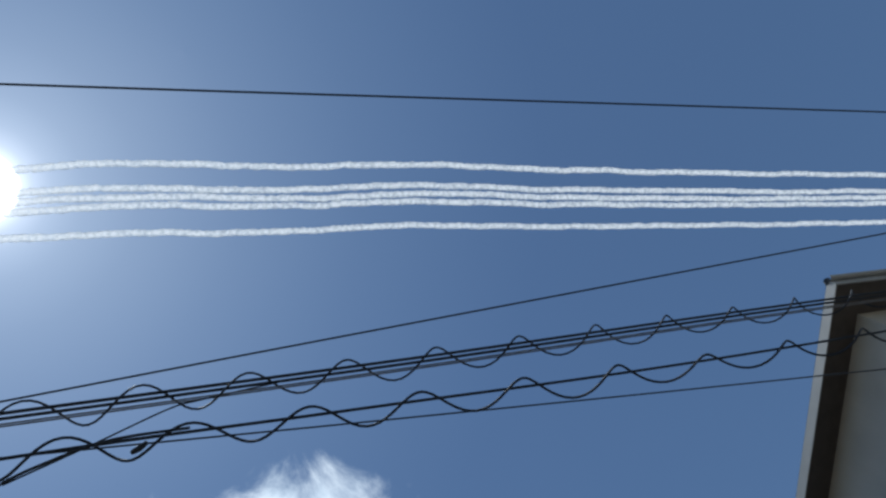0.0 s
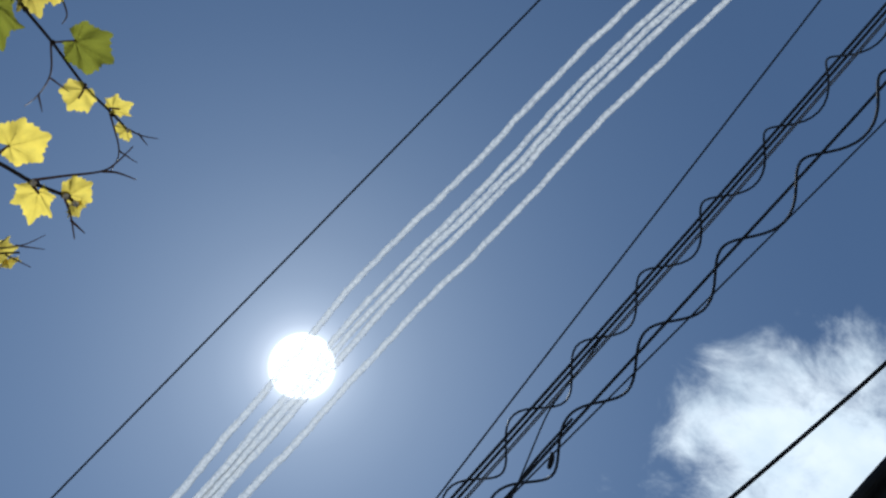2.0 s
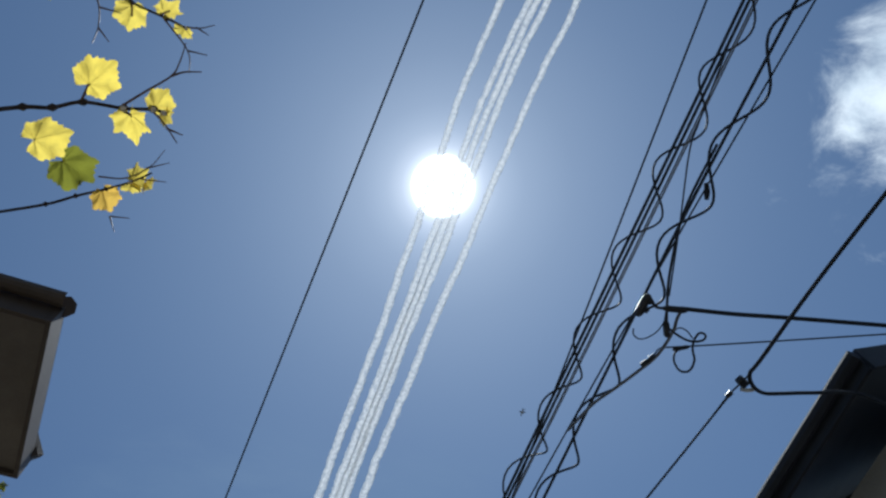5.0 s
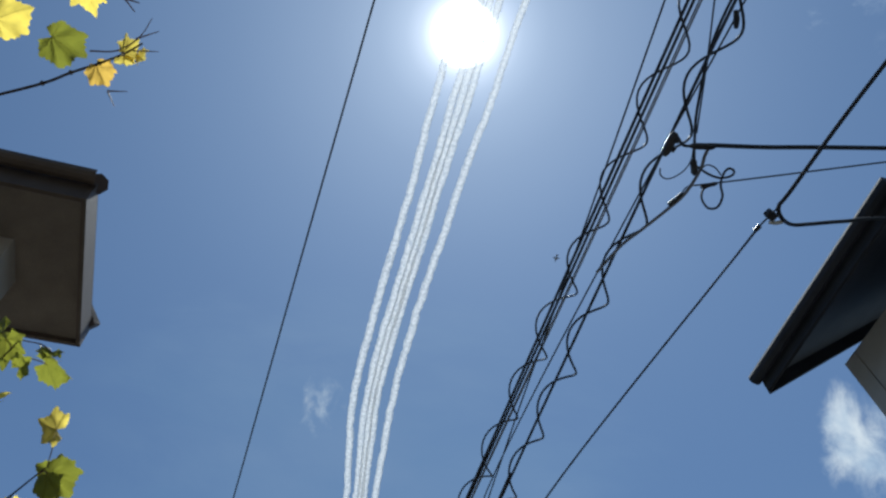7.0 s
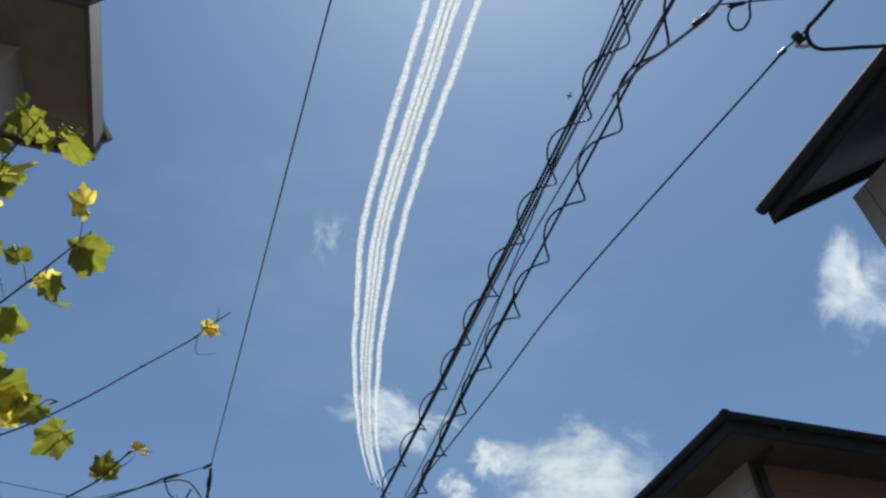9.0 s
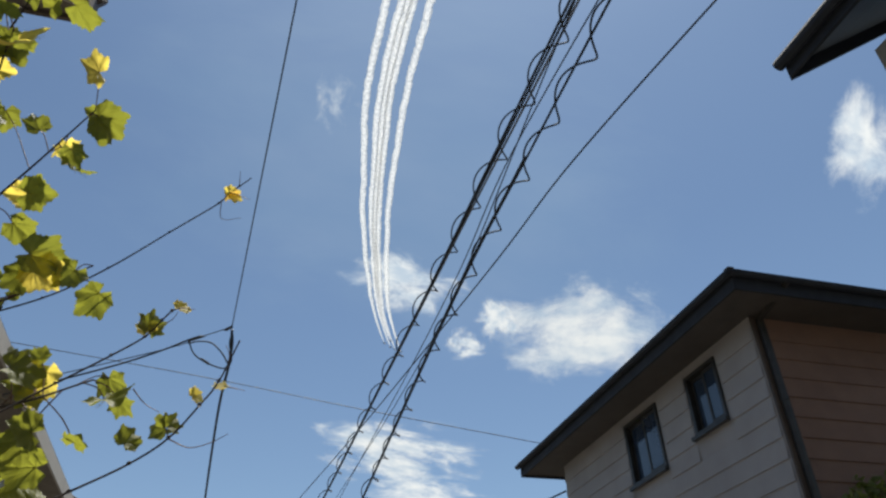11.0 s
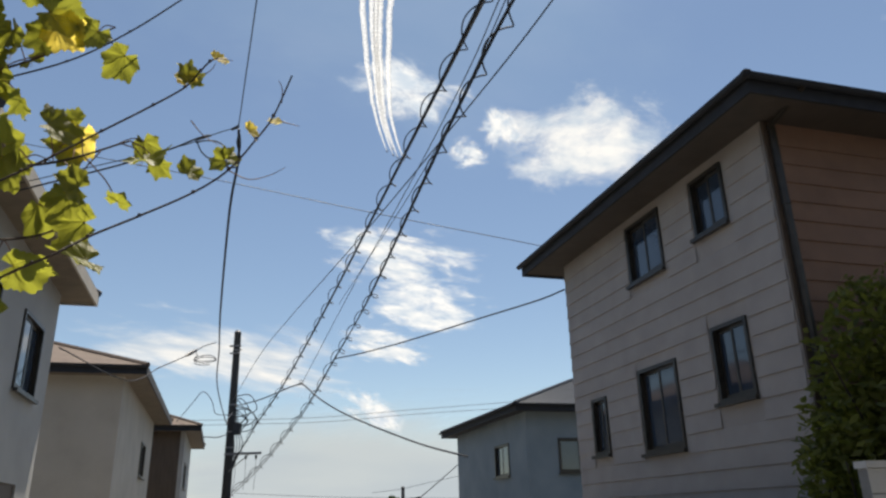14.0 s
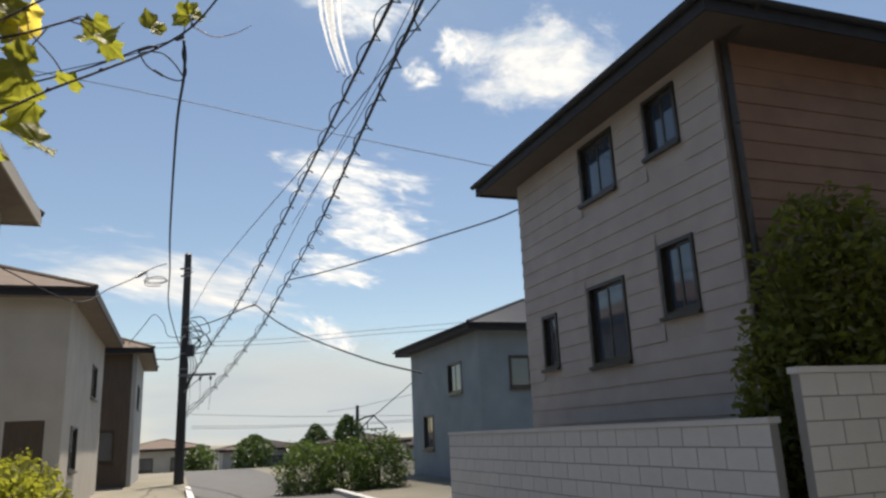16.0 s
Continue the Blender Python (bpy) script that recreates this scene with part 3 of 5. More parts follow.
# ---- garden walls ----
def block_wall(label, a0, b0, a1, b1, courses):
    """A wall of hollow concrete blocks, 39 x 19 cm with 1 cm joints, and a cap."""
    p0, p1 = st(a0, b0), st(a1, b1)
    d = (p1 - p0).normalized()
    m = Matrix(((d.x, -d.y, 0, 0), (d.y, d.x, 0, 0), (0, 0, 1, 0), (0, 0, 0, 1)))
    w = thing("garden_wall", label, "wall", p0)
    length = (p1 - p0).length
    n = int(length / 0.4)
    part("mortar", box(bmesh.new(), 0.004, n * 0.4 - 0.004, -0.046, 0.046, 0, courses * 0.2 - 0.012, m), M_MORTAR, w)
    bm = box(bmesh.new(), 0.005, 0.395, -0.05, 0.05, 0.005, 0.195)
    bmesh.ops.bevel(bm, geom=bm.edges[:], offset=0.005, segments=1, affect="EDGES")
    full = None
    hb = box(bmesh.new(), 0.005, 0.195, -0.05, 0.05, 0.005, 0.195)
    bmesh.ops.bevel(hb, geom=hb.edges[:], offset=0.005, segments=1, affect="EDGES")
    half = part("half_block", hb, M_BLOCK, w)
    half.matrix_local = m @ pose(0, 0, 0.2)
    for k in range(courses):
        for x in ((0.0, n * 0.4 - 0.2) if k % 2 else ()):
            if k == 1 and x == 0.0:
                continue
            ob = new("half_block", half.data)
            ob.parent = w
            ob.matrix_local = m @ pose(x, random.uniform(-0.002, 0.002), k * 0.2)
        shift = 0.2 * (k % 2)
        for i in range(n - (k % 2)):
            if full is None:
                full = part("block", bm, M_BLOCK, w)
                ob = full
            else:
                ob = new("block", full.data)
                ob.parent = w
            ob.matrix_local = m @ pose(i * 0.4 + shift, random.uniform(-0.002, 0.002), k * 0.2)
    bm = box(bmesh.new(), -0.01, n * 0.4 + 0.01, -0.065, 0.065, courses * 0.2 - 0.004, courses * 0.2 + 0.05, m)
    part("cap", bm, M_BLOCK, w)


block_wall("grey concrete-block garden wall along the street", 5.2, 4.75, 13.4, 4.75, 7)
block_wall("taller concrete-block wall before a shaded hedge", 5.0, 4.85, 5.0, 9.6, 9)


# ---- hedges and shrubs ----
def shrub(label, a, b, sa, sb, top, bottom, count, material, size, seed):
    rng = random.Random(seed)
    s = thing("shrub", label, "shrub", st(a, b))
    bm = bmesh.new()
    for k in range(9):
        g = rng.uniform(0, 6.28)
        r = rng.uniform(0.3, 0.9)
        e = st(sa * r * math.cos(g), sb * r * math.sin(g), top * rng.uniform(0.6, 0.92))
        e2 = e * 0.5 + Vector((rng.uniform(-.1, .1), rng.uniform(-.1, .1), 0))
        tube(bm, smooth_line([(0, 0, 0), e2, e], 4), lambda q: 0.03 * (1 - 0.8 * q), 5)
    part("stem", bm, M_BARK, s)
    vs, fs = [], []
    for k in range(count):
        while True:
            x, y, z = rng.uniform(-1, 1), rng.uniform(-1, 1), rng.uniform(-1, 1)
            q = x * x + y * y + z * z
            if 0.3 < q < 1:
                break
        lump = 0.86 + 0.3 * noise.noise(Vector((x * 2.2 + seed, y * 2.2, z * 2.2)))
        c = st(x * sa * lump, y * sb * lump, (top + bottom) / 2 + z * (top - bottom) / 2 * lump)
        d = Vector((rng.gauss(0, 1), rng.gauss(0, 1), rng.gauss(0, 0.6))).normalized() * size * rng.uniform(0.6, 1.2)
        e = d.cross(Vector((rng.gauss(0, 1), rng.gauss(0, 1), rng.gauss(0, 1)))).normalized() * d.length * 0.45
        i = len(vs)
        vs += [c - d, c + e - d * 0.1, c + d, c - e - d * 0.1]
        fs += [(i, i + 1, i + 2), (i, i + 2, i + 3)]
    me = bpy.data.meshes.new("foliage")
    me.from_pydata(vs, [], fs)
    me.materials.append(material)
    ob = new("foliage", me)
    ob.parent = s
    ob["kind"] = "stuff"


shrub("tall olive-green shrub behind a block wall", 5.75, 6.5, 0.62, 1.4, 4.0, 0.5, 7600, M_BUSH, 0.07, 3)
shrub("tall olive-green shrub behind a block wall", 5.7, 8.6, 0.6, 1.3, 3.9, 0.5, 6400, M_BUSH, 0.07, 4)
shrub("leafy green shrub behind a block wall", 5.72, 5.35, 0.42, 0.5, 2.6, 0.4, 2600, M_BUSH, 0.06, 9)
for hedge_b, hedge_top, hedge_seed in ((5.6, 1.7, 5), (4.5, 1.55, 6), (3.4, 1.6, 14)):
    shrub("dark green hedge at the end of the street", 20.0 + 0.3 * hedge_b, hedge_b, 0.9, 1.05, hedge_top, -0.7, 5200, M_GREEN, 0.055, hedge_seed)
shrub("bright green shrub by the grey house", 8.0, -1.6, 0.8, 0.6, 1.45, 0.05, 3800, M_OLD, 0.05, 7)
shrub("bright green shrub by the grey house", 9.6, -1.7, 0.8, 0.6, 1.5, 0.05, 3800, M_OLD, 0.05, 8)

# far trees along the horizon
def far_trees():
    rng = random.Random(12)
    for k in range(22):
        if k < 2:
            at, hgt = ((-14.35, 80.0, -1.82), (-10.0, 72.5, -1.42))[k], (4.75, 4.9)[k]
        else:
            at, hgt = st(rng.uniform(60, 95), -34 + k * 3.3 + rng.uniform(-1, 1)), rng.uniform(2.2, 3.2)
            at.z = ground_z(at.length) - 0.05
        t = thing("tree", "bushy dark distant broadleaf tree" if k < 2 else "low bushy distant broadleaf tree", "tree", at, "trees along the horizon")
        part("trunk", tube(bmesh.new(), smooth_line([(0, 0, 0), (0.05, 0.02, hgt * 0.4), (0.1, 0, hgt * 0.75)], 4), lambda q: 0.11 * (1 - 0.7 * q), 6), M_BARK, t)
        vs, fs = [], []
        for j in range(1300):
            g, z = rng.uniform(0, 6.28), rng.uniform(0.02, 1)
            r = hgt * (0.36 if k < 2 else 0.62) * math.sin(min(1, (1.05 - z) * 2.2) * 1.57) * rng.uniform(0.2, 1) ** 0.5 * (0.8 + 0.3 * math.sin(g * 3 + k))
            c = Vector((r * math.cos(g), r * math.sin(g), z * hgt))
            d = Vector((rng.gauss(0, 1), rng.gauss(0, 1), rng.gauss(0, 1))).normalized() * (0.07 + 0.045 * hgt)
            e = d.orthogonal().normalized() * d.length * 0.55
            i = len(vs)
            vs += [c - d, c + e, c + d, c - e]
            fs.append((i, i + 1, i + 2, i + 3))
        me = bpy.data.meshes.new("crown")
        me.from_pydata(vs, [], fs)
        me.materials.append(M_GREEN)
        ob = new("crown", me)
        ob.parent = t


far_trees()

# ---- overhead cables ----
def helix(pts, way_origin, radius, pitch, first, start, gain, widest, wobble=0.0, far=0.0):
    """A cable wound loosely round a line; first: where, past the point abeam of the garden, a turn begins.
    From start metres past that point on, the turns grow longer by gain per metre, up to widest."""
    step = 0.036
    way = along(pts, step)
    zero = min(range(len(way)), key=lambda i: abs((way[i][0]).y + way_origin.y))
    out, turn = [], (-zero * step - first) / pitch
    for i, (p, d) in enumerate(way):
        side = d.cross(Vector((0, 0, 1))).normalized()
        up = side.cross(d)
        g = 6.28318 * turn + math.pi
        turn += step / min(widest, pitch + gain * max(0.0, (i - zero) * step - start))
        r = radius * (1 + wobble * noise.noise(p * 0.9)) * (1 + far * min(1.0, max(0.0, (p.y + way_origin.y - 7) / 9)))
        out.append(p + side * math.cos(g) * r + up * (math.sin(g) * r))
    return out


def shifted(pts, side, up):
    return [Vector(p) + N * side + Vector((0, 0, up)) for p in pts]


def gathered(pts, origin, side, up):
    """A strand beside a line, drawn in closer where the bundle is lashed tight towards the pole."""
    out = []
    for p in pts:
        p = Vector(p)
        k = 1 - 0.74 * min(1.0, max(0.0, (p.y + origin.y - 2.5) / 5.5))
        out.append(p + N * side * k + Vector((0, 0, up * k)))
    return out


LINE_A = [(5.0, -8.1, 6.12), (3.3, -3.5, 6.04), (2.2, -0.45, 5.98), (1.24, 2.17, 5.95), (0.22, 4.97, 5.93), (-0.65, 7.35, 5.9), (-3.5, 15.1, 5.92), (-6.2, 21.4, 5.36), (-8.23, 25.5, 4.81), (-9.56, 28.0, 4.22), (-10.22, 28.9, 3.75)]
LINE_B = [(4.7, -7.4, 5.45), (3.06, -2.5, 5.56), (2.2, 0.0, 5.7), (1.63, 1.73, 5.85), (0.57, 4.86, 5.93), (-0.3, 7.4, 5.89), (-2.59, 14.7, 5.78), (-4.21, 19.16, 5.59), (-5.68, 22.57, 5.03), (-6.5, 24.0, 4.63), (-7.72, 26.0, 3.99), (-8.78, 27.5, 3.44), (-10.2, 28.85, 2.6)]


def cable_bundle():
    c = thing("cable_bundle", "black telephone cables with a spiral hanger overhead", "cable", LINE_A[2])
    o = c.location
    at0 = [Vector(p) - o for p in LINE_A]
    part("messenger_wire", line_bm(at0, lambda q: 0.0085 + 0.006 * q, 6), M_CABLE, c)
    part("trunk_cable", line_bm(gathered(at0, o, 0.026, -0.012), lambda q: 0.0095 + 0.012 * min(1.0, max(0.0, (q - 0.42) / 0.2)), 6), M_CABLE, c)
    for side, up in ((0.048, -0.03), (0.066, -0.02)):
        part("drop_wire", line_bm(gathered(at0, o, side, up), 0.0054, 5), M_GREY_CABLE, c, "thin grey drop wire")
    part("spiral_hanger", tube(bmesh.new(), helix(gathered(at0, o, 0.03, -0.02), o, 0.085, 0.595, 0.01, 3.1, 0.0455, 1.06, wobble=0.3), lambda q: 0.0064 + 0.004 * q, 5), M_CABLE, c, "loosely wound spiral hanger")
    c = thing("cable_bundle", "thin black drop cable spiralling round a messenger wire", "cable", LINE_B[2])
    o = c.location
    at0 = [Vector(p) - o for p in LINE_B]
    part("messenger_wire", line_bm(at0, lambda q: 0.0082 + 0.0075 * q, 6), M_CABLE, c)
    part("spiral_cable", tube(bmesh.new(), helix(shifted(at0, 0.02, -0.02), o, 0.08, 0.668, 0.335, 3.25, 0.042, 1.16, wobble=0.4, far=0.5), lambda q: 0.0082 + 0.0036 * q, 5), M_CABLE, c, "loosely wound black cable")
    sleeve = [Vector(p) - o for p in ((1.851, 1.125, 5.797), (1.856, 1.15, 5.788), (1.858, 1.174, 5.779), (1.857, 1.2, 5.772), (1.856, 1.222, 5.766))]
    part("sleeve", tube(bmesh.new(), sleeve, lambda q: 0.012 + 0.007 * math.sin(q * 3.14), 8), M_CABLE, c, "black shrink sleeve on the cable")
    far = at0[4:]
    spread = [p + N * -0.05 + Vector((0, 0, -0.07 - 0.1 * min(1.0, max(0.0, (p.y + o.y - 14) / 10)))) for p in far]
    part("trunk_cable", line_bm(spread, 0.014, 5), M_CABLE, c)


cable_bundle()


def cable(label, pts, radius, material=M_CABLE, sides=6):
    o = Vector(pts[0])
    ob = finish("overhead_cable", line_bm([Vector(p) - o for p in pts], radius, sides), material, None, "", True)
    ob.location = o
    return tagged(ob, label, "cable")


cable("thin black wire over the street", [(4.6, -11.0, 5.26), (2.92, -5.0, 5.26), (1.515, 0.0, 5.26), (0.67, 3.0, 5.26), (-0.6, 7.5, 5.4), (-3.2, 14.8, 5.8)], 0.005)
cable("thin steel wire beside the cables", [(6.4, -8.0, 6.83), (4.25, -3.0, 6.83), (2.95, 0.0, 6.83), (1.65, 3.0, 6.83), (0.5, 5.85, 6.83), (-0.16, 8.0, 6.83), (-1.07, 10.66, 6.83), (-1.97, 13.12, 6.8), (-3.04, 15.78, 6.6), (-4.17, 18.25, 6.1), (-5.55, 20.95, 5.24)], 0.0072, M_WIRE)
cable("slim dark wire crossing the garden", [(4.22, -9.6, 5.87), (2.3, -5.0, 5.865), (0.223, 0.0, 5.857), (-1.03, 3.0, 5.85), (-2.865, 7.42, 5.845)], 0.006)
cable("thick black service cable to the dark-roofed house", [(5.2, -3.4, 5.75), (3.64, -0.52, 5.52), (3.12, 0.45, 5.49), (2.51, 1.57, 5.5), (2.22, 2.15, 5.5), (2.165, 2.25, 5.5), (2.19, 2.33, 5.49), (2.26, 2.38, 5.48), (2.39, 2.4, 5.5), (2.6, 2.42, 5.53), (3.0, 2.5, 5.62), (3.5, 2.75, 5.65)], 0.013)
cable("thin wire slanting across the street to the pole", [(2.06, 2.4, 5.5), (0.89, 4.48, 5.5), (0.13, 6.1, 5.5), (-1.8, 10.0, 5.5), (-4.42, 15.2, 5.58), (-6.45, 19.6, 5.75), (-10.3, 28.7, 6.1)], 0.0075, M_WIRE)
cable("black drop cable to the dark-roofed house", [(1.76, 1.9, 5.7), (2.1, 1.94, 5.69), (2.47, 1.97, 5.68), (3.59, 2.1, 5.72), (4.6, 2.2, 5.78)], 0.014)
cable("thin wire branching off the cable bundle to a splice", [(1.973, 0.297, 5.997), (1.902, 0.533, 5.972), (1.815, 0.799, 5.933), (1.77, 0.97, 5.904), (1.743, 1.393, 5.839), (1.698, 1.839, 5.749)], 0.0052)
cable("thin drop wire to the dark-roofed house", [(1.70, 2.17, 5.7), (2.2, 2.15, 5.7), (3.5, 2.1, 5.72), (4.6, 2.06, 5.75)], 0.0055, M_WIRE)
cable("black drop cable from the wire to the pole", [(-2.87, 7.45, 5.83), (-3.0, 7.85, 5.62), (-3.5, 9.0, 5.42), (-4.9, 12.6, 5.1), (-6.4, 16.6, 5.35), (-7.9, 20.6, 5.2), (-9.2, 25.1, 4.75), (-9.7, 26.6, 5.1), (-10.3, 28.7, 5.6)], 0.017)
cable("thin wire far across the street", [(-12.0, 11.6, 9.1), (-5.98, 13.26, 8.22), (-2.6, 14.15, 7.62), (0.4, 15.0, 7.15), (2.2, 15.3, 6.8), (3.4, 14.5, 6.3)], 0.008, M_WIRE)
cable("drop cable to the taupe house", [(-4.21, 19.16, 5.56), (-3.2, 18.05, 5.46), (-1.93, 16.76, 5.42), (-0.4, 15.1, 5.4), (0.87, 13.72, 5.38), (1.35, 13.2, 5.42)], 0.016)
cable("black cable sagging across the street", [(-10.2, 28.7, 5.85), (-8.0, 25.0, 5.5), (-6.2, 22.0, 5.34), (-5.66, 21.12, 5.27), (-5.54, 20.95, 5.25), (-5.3, 20.55, 5.08), (-4.5, 19.2, 4.46), (-3.4, 17.55, 3.8), (-1.73, 15.87, 3.02), (-0.6, 14.6, 2.6)], 0.02)
cable("black drop cable between the pole and a beige house", [(-13.6, 32.4, 5.0), (-12.5, 31.5, 5.02), (-11.5, 30.5, 4.88), (-10.5, 29.05, 4.85)], 0.02)


def kink_clamp():
    at = Vector((-5.58, 21.0, 5.26))
    c = thing("cable_clamp", "small black strain clamp on a sagging cable", "cable fitting", at)
    part("body", tube(bmesh.new(), [Vector((-0.14, 0.22, 0.01)), Vector((-0.06, 0.1, 0.015)), Vector((0.04, -0.05, 0.0)), Vector((0.1, -0.16, -0.06))], lambda q: 0.03 if 0.2 < q < 0.8 else 0.02, 8), M_PLASTIC, c)
    part("ring", tube(bmesh.new(), [Vector((0.05 * math.cos(k * 0.7), 0, 0.05 + 0.05 * math.sin(k * 0.7))) for k in range(10)], 0.01, 5), M_PLASTIC, c)


kink_clamp()


def dead_end():
    """A drop cable clamped off at a sleeve, its spare length coiled below."""
    at = [Vector(p) for p in ((-7.15, 11.5, 4.3), (-6.95, 13.5, 4.1), (-6.79, 14.5, 4.54), (-6.67, 15.4, 4.95), (-6.6, 15.8, 5.17), (-6.58, 16.2, 5.35), (-6.5, 16.65, 5.53))]
    o = at[4]
    c = thing("drop_cable", "black drop cable with a clamp and coiled spare length", "cable", o)
    part("cable", line_bm([p - o for p in at], 0.011, 6), M_CABLE, c)
    part("clamp", tube(bmesh.new(), [at[3].lerp(at[4], k / 4) - o for k in range(5)], lambda q: 0.022 + 0.02 * math.sin(q * 3.14), 8), M_PLASTIC, c)
    turns = []
    for k in range(40):
        g = 6.28318 * k / 16
        turns.append(Vector((0.28 + 0.24 * math.cos(g + 2.4) + 0.02 * math.sin(k), -0.2 + 0.02 * math.cos(k * 0.7), -0.22 + 0.075 * math.sin(g + 2.4) - 0.0025 * k)))
    part("coil", tube(bmesh.new(), smooth_line([Vector((0, 0, 0)), Vector((0.03, -0.1, -0.1))] + turns, 2), 0.0085, 5), M_CABLE, c, "spare cable coiled in loops")


dead_end()
cable("distant pair of grey wires", [(-22.0, 35.0, 6.35), (-15.4, 36.6, 6.43), (-9.5, 38.1, 6.55), (-4.2, 39.4, 6.97), (4.0, 41.5, 7.6), (9.0, 42.8, 7.8)], 0.012, M_WIRE)
cable("distant pair of grey wires", [(-22.0, 36.0, 6.2), (-12.75, 37.65, 6.28), (-8.5, 38.6, 6.4), (-4.2, 39.46, 6.74), (4.0, 41.6, 7.3), (9.0, 42.8, 7.8)], 0.012, M_WIRE)


# ---- fittings on the cables ----
def splice_cluster():
    """The branching fittings where the drop cables leave the messenger wire."""
    s = thing("cable_splice", "black plastic branch fittings with looped cable ends", "cable fitting", (1.62, 1.95, 5.7))
    o = s.location

    def L(*p):
        return [Vector(q) - o for q in p]

    def slug(name, p, q, r, label=""):
        bm = tube(bmesh.new(), [Vector(p) - o + (Vector(q) - Vector(p)) * k / 6 for k in range(7)], lambda g: r * (0.55 if g in (0.0, 1.0) else 1.0), 8)
        return part(name, bm, M_PLASTIC, s, label)
    body = slug("closure", (1.49, 1.945, 5.7), (1.555, 1.805, 5.71), 0.03)
    for k, (x, y) in enumerate(((1.535, 1.9), (1.56, 1.84))):
        bm = bmesh.new()
        box(bm, -0.026, 0.026, -0.018, 0.018, -0.03, 0.035, Matrix.Translation(Vector((x, y, 5.715)) - o) @ pose(0, 0, 0, 0, 0, 35 + 20 * k))
        bmesh.ops.bevel(bm, geom=bm.edges[:], offset=0.005, segments=1, affect="EDGES")
        part("clamp", bm, M_PLASTIC, body)
    slug("clamp", (1.65, 1.896, 5.7), (1.80, 1.91, 5.69), 0.022)
    slug("connector", (1.677, 1.985, 5.7), (1.695, 2.09, 5.69), 0.022)
    slug("connector", (1.745, 2.187, 5.7), (1.85, 2.167, 5.7), 0.014)
    slug("connector", (1.553, 2.297, 5.7), (1.60, 2.26, 5.7), 0.019)
    slug("connector", (1.60, 2.26, 5.7), (1.645, 2.222, 5.7), 0.019)
    for pts, r, m in (
        ([(1.555, 1.82, 5.71), (1.60, 1.88, 5.69), (1.66, 1.897, 5.7)], 0.010, M_CABLE),
        ([(1.77, 1.91, 5.7), (1.747, 1.97, 5.7), (1.729, 2.066, 5.7), (1.646, 2.22, 5.69), (1.531, 2.335, 5.69), (1.394, 2.464, 5.7), (1.278, 2.60, 5.74), (1.15, 2.85, 5.82)], 0.0105, M_GREY_CABLE),
        ([(1.695, 2.03, 5.7), (1.783, 2.094, 5.69), (1.856, 2.121, 5.68), (1.923, 2.113, 5.68), (1.94, 2.085, 5.69), (1.906, 2.072, 5.7), (1.873, 2.11, 5.69), (1.865, 2.173, 5.68), (1.878, 2.246, 5.66), (1.85, 2.312, 5.65), (1.791, 2.311, 5.65), (1.752, 2.253, 5.67), (1.762, 2.2, 5.69), (1.817, 2.176, 5.7)], 0.0075, M_CABLE),
        ([(1.477, 2.03, 5.7), (1.48, 2.07, 5.69), (1.515, 2.095, 5.68), (1.568, 2.086, 5.68), (1.629, 2.048, 5.69), (1.665, 1.99, 5.7), (1.67, 1.92, 5.7)], 0.0045, M_CABLE),
        ([(1.737, 2.056, 5.7), (1.773, 2.039, 5.71), (1.825, 2.061, 5.71), (1.864, 2.11, 5.7)], 0.0045, M_CABLE),
        ([(1.684, 1.99, 5.7), (1.675, 1.865, 5.71), (1.68, 1.665, 5.74), (1.74, 1.3, 5.79), (1.90, 0.9, 5.83)], 0.0085, M_CABLE),
        ([(1.70, 2.17, 5.7), (1.655, 2.18, 5.7), (1.62, 2.24, 5.7)], 0.0045, M_CABLE),
    ):
        part("cable_loop", line_bm(L(*pts), r, 6, 10), m, s)
    s = thing("cable_anchor", "black strain clamp with white insulator on a service cable", "cable fitting", (2.18, 2.3, 5.5))
    o = s.location
    bm = bmesh.new()
    box(bm, -0.035, 0.035, -0.026, 0.026, -0.025, 0.025, Matrix.Translation(Vector((2.125, 2.31, 5.5)) - o) @ pose(0, 0, 0, 0, 0, 40))
    bmesh.ops.bevel(bm, geom=bm.edges[:], offset=0.007, segments=1, affect="EDGES")
    part("clamp", bm, M_PLASTIC, s)
    part("insulator", tube(bmesh.new(), L((2.12, 2.355, 5.49), (2.16, 2.365, 5.49), (2.2, 2.36, 5.49)), 0.013, 8), M_CERAMIC, s, "white insulator")
    part("bead", tube(bmesh.new(), L((2.07, 2.38, 5.5), (2.055, 2.4, 5.5), (2.04, 2.415, 5.5)), 0.016, 8), M_PLASTIC, s)
    part("strap", line_bm(L((2.165, 2.25, 5.5), (2.14, 2.29, 5.5), (2.05, 2.41, 5.5), (1.95, 2.6, 5.5)), 0.006, 6), M_CABLE, s)


splice_cluster()


